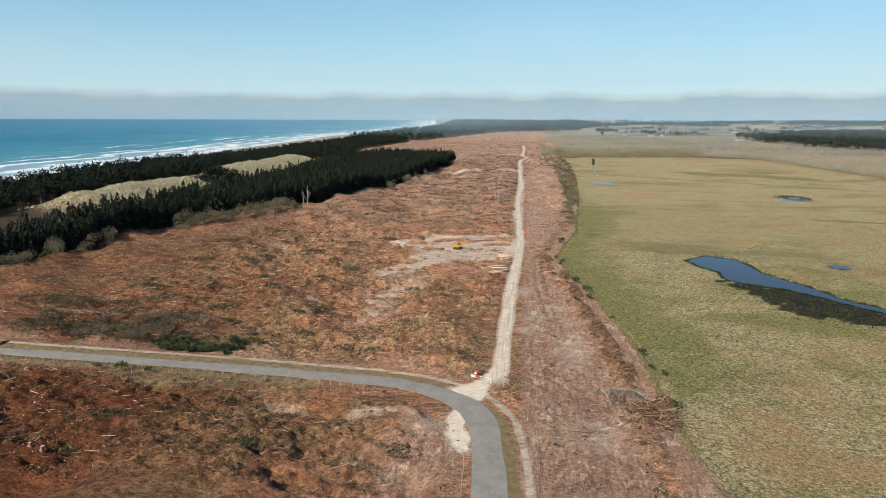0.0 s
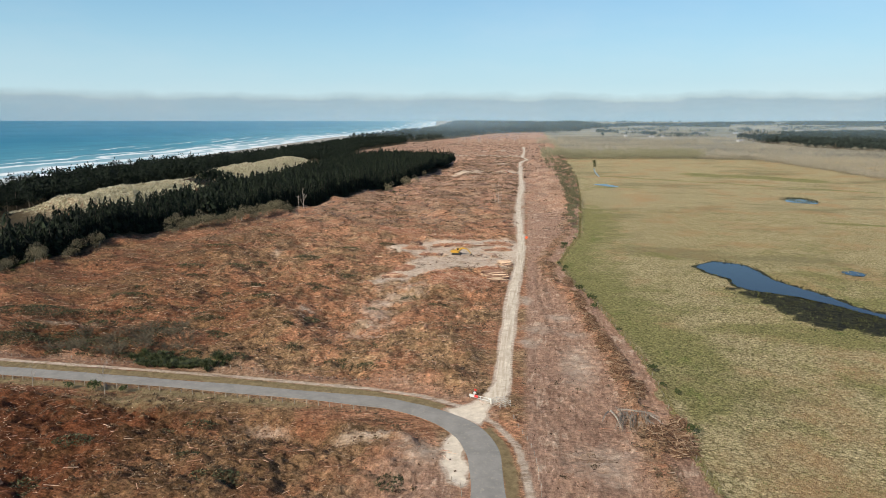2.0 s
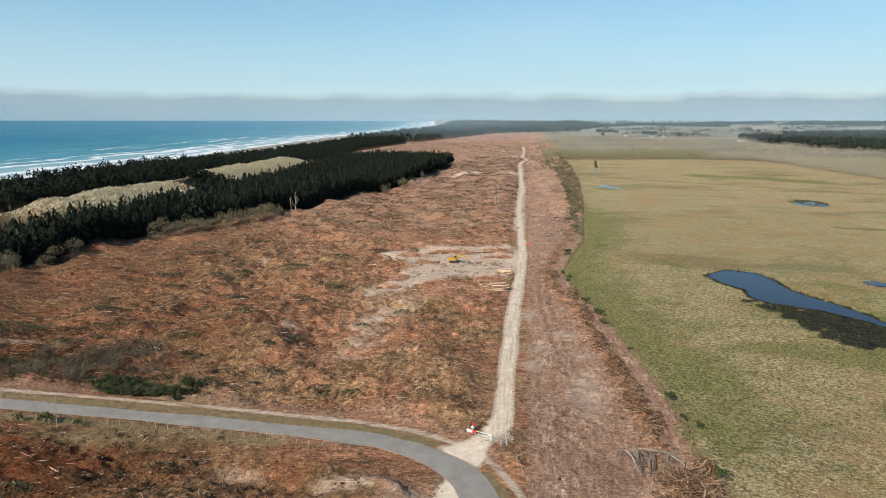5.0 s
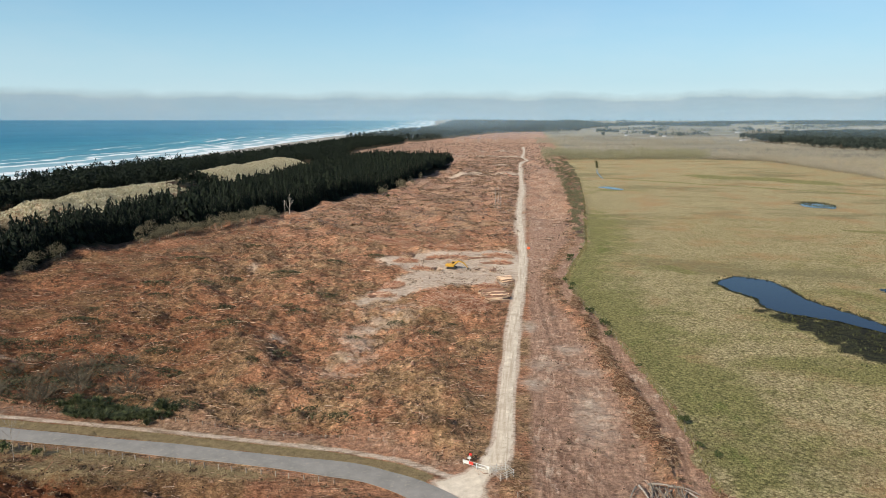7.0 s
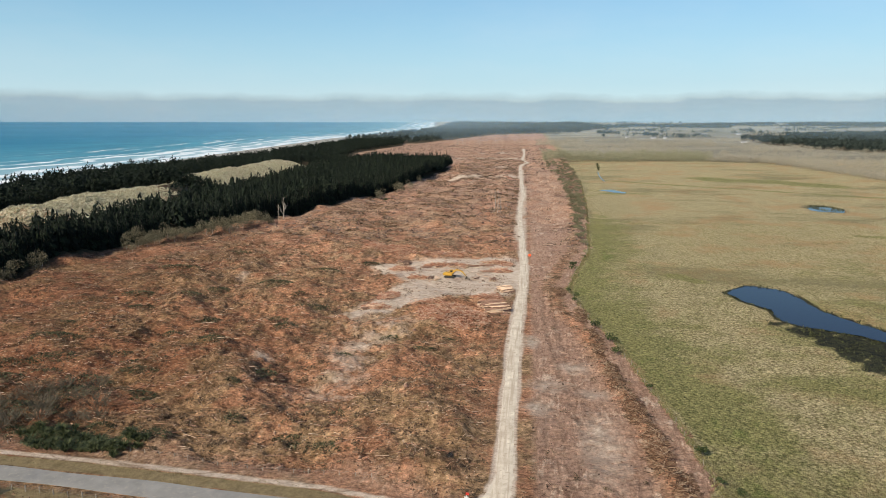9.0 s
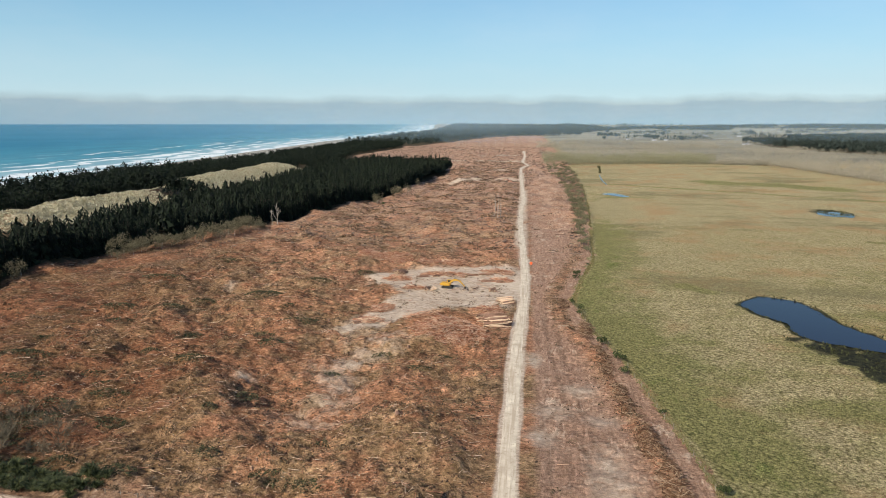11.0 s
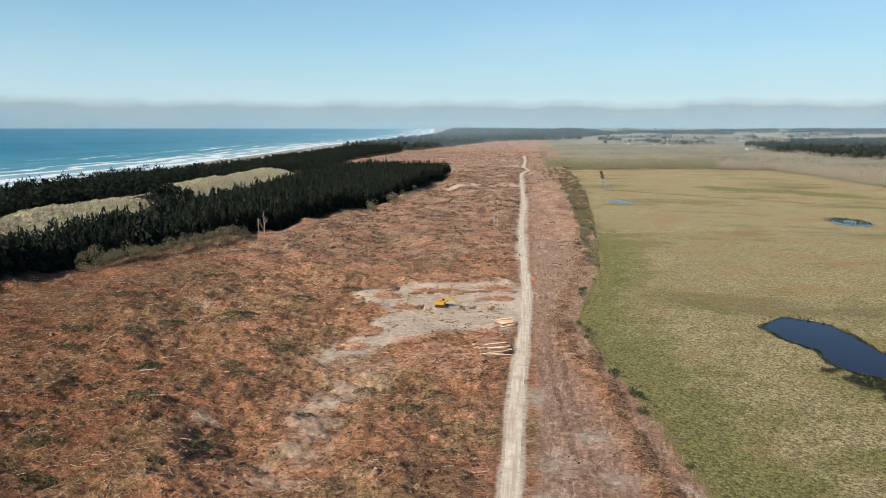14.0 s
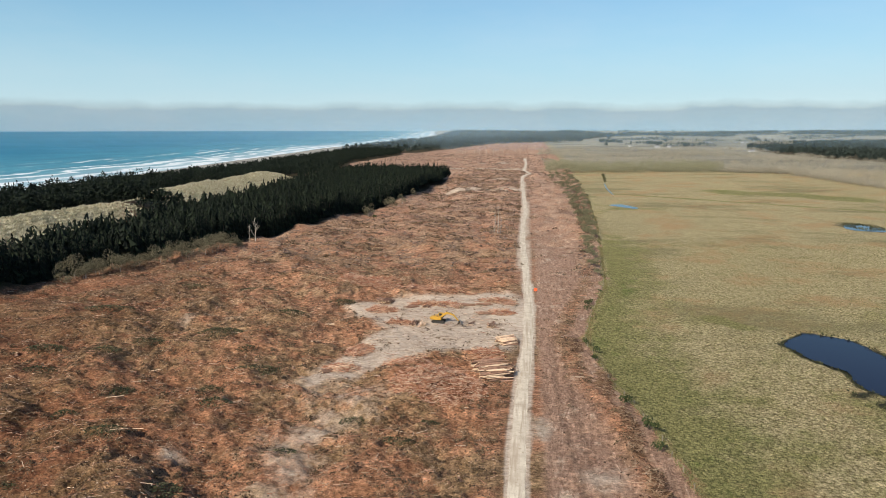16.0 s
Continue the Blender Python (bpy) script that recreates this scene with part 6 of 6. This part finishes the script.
def excavator(place, label, paint=M_YELLOW):
    ex = thing("excavator", label, "excavator", place=place)
    for s in (-1, 1):
        t = part("crawler_track", track_shape(4.2, 0.9, 0.6), M_STEEL, ex, "black steel crawler track")
        t.location = (0, s * 1.1, 0)
        for k in range(5):
            w = part("roller", box_bm(0.3, 0.1, 0.3, 0.06, (-1.3 + 0.65 * k, s * 0.33, 0.4)), M_STEEL, t)
    part("undercarriage", box_bm(2.4, 1.7, 0.5, 0.05, (0, 0, 0.55)), M_STEEL, ex)
    part("turntable", box_bm(1.5, 1.5, 0.25, 0.1, (0, 0, 0.92)), M_STEEL, ex)
    body = part("body", box_bm(3.2, 2.5, 0.95, 0.09, (-0.55, 0, 1.5)), paint, ex, "yellow engine housing")
    part("engine_cover", box_bm(1.5, 2.2, 0.35, 0.08, (-1.1, 0, 2.12)), paint, body)
    part("exhaust", box_bm(0.12, 0.12, 0.5, 0.02, (-1.3, -0.6, 2.5)), M_STEEL, body)
    part("counterweight", box_bm(0.75, 2.5, 1.0, 0.2, (-2.35, 0, 1.5)), paint, ex)
    cab = part("cab", box_bm(1.6, 1.0, 1.55, 0.12, (0.5, 0.72, 2.25)), paint, ex, "yellow cab")
    part("windscreen", box_bm(0.05, 0.8, 1.1, 0.02, (1.32, 0.72, 2.4)), M_GLASS, cab, "dark glass")
    part("side_window", box_bm(1.1, 0.05, 0.8, 0.02, (0.5, 0.2, 2.5)), M_GLASS, cab, "dark glass")
    part("side_window", box_bm(1.1, 0.05, 0.8, 0.02, (0.5, 1.24, 2.5)), M_GLASS, cab, "dark glass")
    boom = beam(ex, "boom", [(0.5, 1.55, 0.5), (1.6, 2.7, 0.7), (2.7, 3.3, 0.75), (3.9, 3.15, 0.5), (4.9, 2.75, 0.35)], 0.42, paint, "yellow cranked boom")
    tube(boom, "boom_cylinder", (0.9, 0.35, 1.3), (2.5, 0.35, 2.85), 0.09, M_STEEL)
    tube(boom, "boom_cylinder", (0.9, -0.35, 1.3), (2.5, -0.35, 2.85), 0.09, M_STEEL)
    tube(boom, "arm_cylinder", (2.4, 0, 3.75), (4.7, 0, 3.15), 0.08, M_STEEL)
    beam(ex, "arm", [(4.4, 3.05, 0.35), (4.95, 2.75, 0.5), (6.1, 1.5, 0.35), (6.7, 0.9, 0.25)], 0.32, paint, "yellow dipper arm")
    grapple = part("grapple", box_bm(0.5, 0.5, 0.5, 0.1, (6.8, 0, 0.7)), M_STEEL, ex, "dark steel log grapple")
    for s in (-1, 1):
        part("claw", branch_curve([(6.8, s * 0.2, 0.6), (6.85, s * 0.75, 0.4), (6.85, s * 0.7, 0.05), (6.85, s * 0.3, 0.02)], 0.11, 0.06), M_STEEL, grapple)
        part("claw", branch_curve([(6.6, s * 0.2, 0.6), (6.5, s * 0.75, 0.4), (6.5, s * 0.7, 0.05), (6.5, s * 0.3, 0.02)], 0.11, 0.06), M_STEEL, grapple)
    return ex


excavator(on_ground(-27.3, 267.6, -9) @ Matrix.Scale(0.88, 4), "yellow crawler excavator with log grapple on the landing")
excavator(on_ground(-17.5, 674, 168), "faded orange crawler excavator on the far clearing", M_FADED)


# ---- single trees and shrubs ----
def bare_tree(name, height, spread, limbs, r, material, label, place, seed, group=""):
    """Leafless tree: a trunk with forking limbs, each a part."""
    q = random.Random(seed)
    t = thing(name, label, "tree", group, place)
    trunk = part("trunk", branch_curve([(0, 0, -0.2), (0.02 * height, 0, 0.35 * height), (0.01 * height, 0.02 * height, 0.7 * height), (0.0, 0, height)], r, r * 0.15), material, t)
    for k in range(limbs):
        z = height * q.uniform(0.2, 0.85)
        a, ln = q.uniform(0, 6.283), spread * q.uniform(0.5, 1.1) * (1.15 - 0.6 * z / height)
        tip = Vector((ln * 0.55 * math.cos(a), ln * 0.55 * math.sin(a), z + ln * 1.0))
        mid = Vector((ln * 0.35 * math.cos(a), ln * 0.35 * math.sin(a), z + ln * 0.45))
        limb = part("limb", branch_curve([(0, 0, z), mid, tip], r * 0.4, r * 0.08, 4), material, t)
        for _ in range(3):
            b = a + q.uniform(-1.2, 1.2)
            part("twig", branch_curve([mid, mid + Vector((ln * 0.2 * math.cos(b), ln * 0.2 * math.sin(b), ln * 0.3)), mid + Vector((ln * 0.35 * math.cos(b), ln * 0.35 * math.sin(b), ln * 0.65))], r * 0.18, r * 0.05, 3), material, limb)
    return t


bare_tree("sapling", 7.6, 3.6, 11, 0.06, M_GREYWOOD, "bare grey sapling beside the road fence", on_ground(-81.6, 122.2), 3)
bare_tree("sapling", 5.5, 2.2, 8, 0.05, M_GREYWOOD, "thin bare sapling beside the road fence", on_ground(-99, 124.6), 4)
bare_tree("dead_tree", 12.0, 4.5, 9, 0.24, M_DEADWOOD, "bleached white dead tree at the forest edge", on_ground(-131.6, 386), 5)
bare_tree("dead_tree", 8.5, 3.0, 6, 0.18, M_DEADWOOD, "bleached dead tree leaning at the forest edge", on_ground(-134, 385), 6)
for k, (dx, dy, h) in enumerate([(0, 0, 15), (1.3, 2, 12.5), (-1.6, -1, 13.5)]):
    bare_tree("poplar_trunk", h, 1.6, 7, 0.20, M_DEADWOOD, "tall thin bare trunk standing alone on felled land", on_ground(-17.7 + dx, 429 + dy), 20 + k, "bare trunks left standing")
q = random.Random(9)
for k in range(22):
    bare_tree("bare_tree", q.uniform(10, 15), 5, 6, 0.22, M_DEADWOOD, "pale leafless tree at the rim of the felled land", on_ground(q.uniform(-150, 60), q.uniform(1440, 1540)), 40 + k, "pale trees at the far edge")

bush = [tree("bush", clump_shape(q, 2.6, 1.6, 190, 0.30), M_SHRUB, trunk_shape(1.2, 0.07, 0.03), M_TRUNK, "dark green rounded shrub at the pasture edge", "bush", "green bushes") for _ in range(3)]
spots = [(28.4, 141), (30.7, 138.7), (19.6, 206), (20.2, 204), (19.8, 197), (17, 215), (13.5, 240), (12.4, 252), (14.5, 247), (29.5, 121), (28, 150), (24.5, 178), (16.2, 290), (15.8, 286), (17.5, 296), (22, 309), (-85, 124.3), (-79, 124.2), (-91, 124.5), (-182, 232), (-180, 226), (-184, 240), (-178, 219), (-186, 246), (-176, 212), (-183, 222), (-98, 494), (-95, 500), (-97, 486)]
put_copies(bush, spots, q, 0.5, 1.0, 0.05)
scrubs = [tree("scrub_bush", clump_shape(q, 3.0, 2.2, 230, 0.30), M_SCRUB, trunk_shape(1.5, 0.08, 0.03), M_TRUNK, "olive-brown scrub bush along the old fence line", "bush", "scrub along the fence line") for _ in range(4)]
spots = []
for yy in np.arange(335, 900, 3.4):
    xf = float(np.interp(yy, FENCE_Y, FENCE_X))
    w = float(np.interp(yy, [335, 400, 520, 620, 760, 900], [2, 6, 9, 16, 22, 34]))
    spots.append((xf - 1.5 - q.random() ** 1.4 * w, yy))
    if yy > 400:
        spots.append((xf - 1.0 - q.random() ** 1.4 * w, yy + 1.5))
spots = [s for s in spots if q.random() < 0.8]
put_copies(scrubs, spots[:270], q, 0.55, 1.35, 0.1)
M_THICKET = three_tone("thicket_twigs", [(0.08, 0.069, 0.040), (0.165, 0.143, 0.085), (0.29, 0.255, 0.165)])


thicket = [tree("willow_thicket", clump_shape(q, 7.2, 3.7, 950, 0.22, 0.02, 1.15, 0.12), M_THICKET, trunk_shape(2.0, 0.12, 0.05), M_DEADWOOD, "grey-brown leafless willow thicket at the forest edge", "shrub", "willow thickets at the forest edge") for _ in range(4)]
spots = [(-183 + 0.40 * s + q.uniform(-1, 2), 262 + s + q.uniform(-1.5, 1.5)) for s in range(34, 118, 3) if s % 7 < 6] + [(-181 + 0.40 * s + q.uniform(-1, 4), 262 + s + q.uniform(-1.5, 1.5)) for s in range(36, 118, 7)] + [(-184, 232), (-182, 246), (-180, 258), (-101, 489), (-103, 494), (-95, 520), (-94, 530), (-90, 545), (-92, 600), (-180, 214), (-176, 205)]
spots = [(max(x, float(np.interp(y, EDGE_Y, EDGE_X)) + 2.5), y) for x, y in spots]
spots += [(float(np.interp(y, EDGE_Y, EDGE_X)) + d, y) for y, d in ((206, 6), (216, 4), (222, 9), (231, 3), (238, 7), (247, 3), (262, 2))]
put_copies(thicket, spots, q, 0.7, 1.15, 0.1)
low = [tree("bare_shrub", twig_shape(q, 3.2, 3.4, 60, 0.025, 4), M_WILLOW, trunk_shape(0.8, 0.06, 0.03), M_TRUNK, "twiggy bare shrub above the road", "shrub", "bare shrubs by the flax") for _ in range(2)]
put_copies(low, [(-90, 150), (-95, 147), (-100, 150), (-87, 156), (-93, 143), (-105, 147), (-84, 150), (-98, 157), (-88, 146), (-92, 153), (-96, 144), (-101, 154), (-108, 152), (-112, 148), (-82, 154), (-79, 149), (-103, 143), (-94, 160), (-87, 162), (-110, 158)], q, 0.9, 1.5, 0.05)


def flax_shape(rng, h, n):
    v, f = [], []
    for _ in range(n):
        a, l = rng.uniform(0, 6.283), rng.uniform(0.2, 1.15)
        hh = h * rng.uniform(0.6, 1.0)
        ca, sa = math.cos(a), math.sin(a)
        w = 0.07
        b0 = np.array([0.15 * ca, 0.15 * sa, 0])
        b1 = np.array([(0.2 + 0.45 * l * hh) * ca, (0.2 + 0.45 * l * hh) * sa, hh * 0.7])
        b2 = np.array([(0.3 + 0.95 * l * hh) * ca, (0.3 + 0.95 * l * hh) * sa, hh * (1 - 0.35 * l)])
        s = np.array([-sa, ca, 0]) * w
        k = len(v)
        v += [b0 - s, b0 + s, b1 + s, b1 - s, b2]
        f += [(k, k + 1, k + 2), (k, k + 2, k + 3), (k + 3, k + 2, k + 4)]
    return np.array(v), np.array(f)


flaxes = []
for _ in range(3):
    ob = mesh_of("flax_bush", flax_shape(q, 1.9, 120), M_FLAX)
    flaxes.append(tagged(ob, "dark green sword-leaved flax bush above the road", "flax", "flax bushes above the road"))
spots = [(-88 + 0.45 * k + q.uniform(-0.5, 0.5), 139.8 + q.uniform(-0.8, 4.6) - 0.06 * k) for k in range(52)] + [(-84 + 1.0 * k, 143 + q.uniform(-1, 2)) for k in range(9)] + [(-76 + 0.8 * k, 138.2 + q.uniform(0, 1)) for k in range(10)]
put_copies(flaxes, spots, q, 0.7, 1.15)

# ---- far houses ----
def house(place, ln, wd, h, label):
    t = thing("house", label, "house", "far houses on the plain", place)
    part("wall", box_bm(ln, wd, h, 0.02, (0, 0, h / 2)), M_WALL, t)
    bm = bmesh.new()
    vs = [bm.verts.new(c) for c in ((-ln / 2 - 0.5, -wd / 2 - 0.5, h), (ln / 2 + 0.5, -wd / 2 - 0.5, h), (ln / 2 + 0.5, wd / 2 + 0.5, h), (-ln / 2 - 0.5, wd / 2 + 0.5, h), (-ln / 2 - 0.5, 0, h + wd * 0.3), (ln / 2 + 0.5, 0, h + wd * 0.3))]
    for f in ((0, 1, 5, 4), (2, 3, 4, 5), (0, 4, 3), (1, 2, 5), (0, 3, 2, 1)):
        bm.faces.new([vs[i] for i in f])
    part("roof", bm, M_ROOF, t)
    for k in (-0.3, 0.05, 0.32):
        w = part("window", box_bm(ln * 0.13, 0.1, 1.3, 0.01, (k * ln, -wd / 2 - 0.03, h * 0.55)), M_GLASS, t)
    return t


for k, (x, y, ln) in enumerate([(352, 1985, 18), (385, 1990, 12), (575, 2330, 30), (690, 2350, 22), (508, 1700, 16), (520, 1712, 14), (290, 2050, 14)]):
    house(on_ground(x, y, 8 * k), ln * 0.7, 7, 3.2, "far pale farmhouse with a grey roof among trees")

# ---- grasses ----
def tufts(name, x, y, high, material, label, category, blades=4, wide=0.35, drop=0.0):
    n = len(x)
    z = ground_height(x, y) - 0.05
    v = []
    for k in range(blades):
        a = nrng.uniform(0, 6.283, n)
        l = high * nrng.uniform(0.5, 1.1, n)
        w = high * wide
        c, s = np.cos(a), np.sin(a)
        v += [np.stack([x - s * w, y + c * w, z], 1), np.stack([x + s * w, y - c * w, z], 1), np.stack([x + c * l * 0.7, y + s * l * 0.7, z + l], 1)]
    f = np.arange(n * blades * 3).reshape(-1, 3)
    # corners of one tuft are joined at the root so that it takes one tone
    return tagged(link_mesh(name, np.stack(v, 1).reshape(-1, 3), f, material), label, category, kind="stuff")


n = 80000
x, y = nrng.uniform(15, 175, n), nrng.uniform(84, 420, n)
d = x - np.interp(y, FENCE_Y, FENCE_X)
ok = (d > 1.5) & (inside_gap(x, y, POND) < -2.5) & (nrng.uniform(0, 1, n) < np.interp(d, [0, 12, 35], [0.35, 0.3, 0.9])) & (nrng.uniform(-0.7, 1.0, n) < 0.25 + 0.7 * wave_noise(x, y, 26, 71, 3))
ok &= inside_gap(x, y, REED_BED) < 0
x, y = x[ok], y[ok]
tufts("tussock_grass", x, y, nrng.uniform(0.18, 0.42, len(x)), M_TUSSOCK, "straw-coloured tussock and rushes in the swamp pasture", "grass", 4, 0.4)
yy = nrng.uniform(100, 640, 9000)
x = np.interp(yy, FENCE_Y, FENCE_X) + nrng.normal(0.5, 0.45, 9000)
tufts("rank_grass", x, yy, nrng.uniform(0.2, 0.5, 9000), M_TUSSOCK, "pale rank grass along the pasture fence", "grass", 5, 0.3)
x, y = nrng.uniform(-285, -212, 26000), nrng.uniform(270, 720, 26000)
ok = (np.abs(x + 248) < 22 + 8 * wave_noise(x, y, 40, 81, 2)) & ~((y > 461) & (y < 484)) & (y > 330)
x, y = np.concatenate([x[ok], nrng.uniform(-213, -195, 700)]), np.concatenate([y[ok], nrng.uniform(650, 700, 700)])
tufts("marram_grass", x, y, nrng.uniform(0.5, 1.15, len(x)), M_MARRAM, "pale straw marram grass on the dunes", "grass", 5, 0.5)
x, y = nrng.uniform(-150, -20, 5000), nrng.uniform(118, 140, 5000)
rd, side = line_gap(x, y, ROAD)
ok = ((side > 0) & (rd > 3.2) & (rd < 6.0)) | ((side <= 0) & (rd > 3.2) & (rd < 7.0) & (x < -40))
x, y = x[ok], y[ok]
tufts("verge_grass", x, y, nrng.uniform(0.08, 0.2, len(x)), M_TUSSOCK, "short yellow-green roadside grass", "grass", 4, 0.5)
# rushes round the pools and along the drain
ring = spline(list(POND) + [POND[0]], 0.35)
x, y = ring[:, 0] + nrng.normal(0, 0.8, len(ring)), ring[:, 1] + nrng.normal(0, 1.0, len(ring))
m = 2600
mx_, my_ = nrng.uniform(64, 110, m), nrng.uniform(178, 232, m)
k = (inside_gap(mx_, my_, POND) < 0.6) & (inside_gap(mx_, my_, REED_BED) > nrng.uniform(-4, 5, m)) & (wave_noise(mx_, my_, 7, 55, 2) > 0.0)
ta = nrng.uniform(0, 6.283, 260)
tr_ = np.sqrt(nrng.uniform(0.15, 1.3, 260))
x2, y2 = 186 + 8.0 * tr_ * np.cos(ta), 484 + 13 * tr_ * np.sin(ta)
s = nrng.uniform(0.5, 1, 420)
x3, y3 = 66 + s * 22 + nrng.normal(0.5, 0.9, 420), 663 + s * 245 + nrng.normal(0, 1, 420)
x, y = np.concatenate([x, mx_[k], x2, x3]), np.concatenate([y, my_[k], y2, y3])
h = np.concatenate([nrng.uniform(0.3, 0.7, len(x) - 680), nrng.uniform(0.4, 0.9, 260), nrng.uniform(0.35, 0.8, 420)])
tufts("rushes", x, y, h, M_REED, "dark green rushes round the pools", "rushes", 5, 0.35)
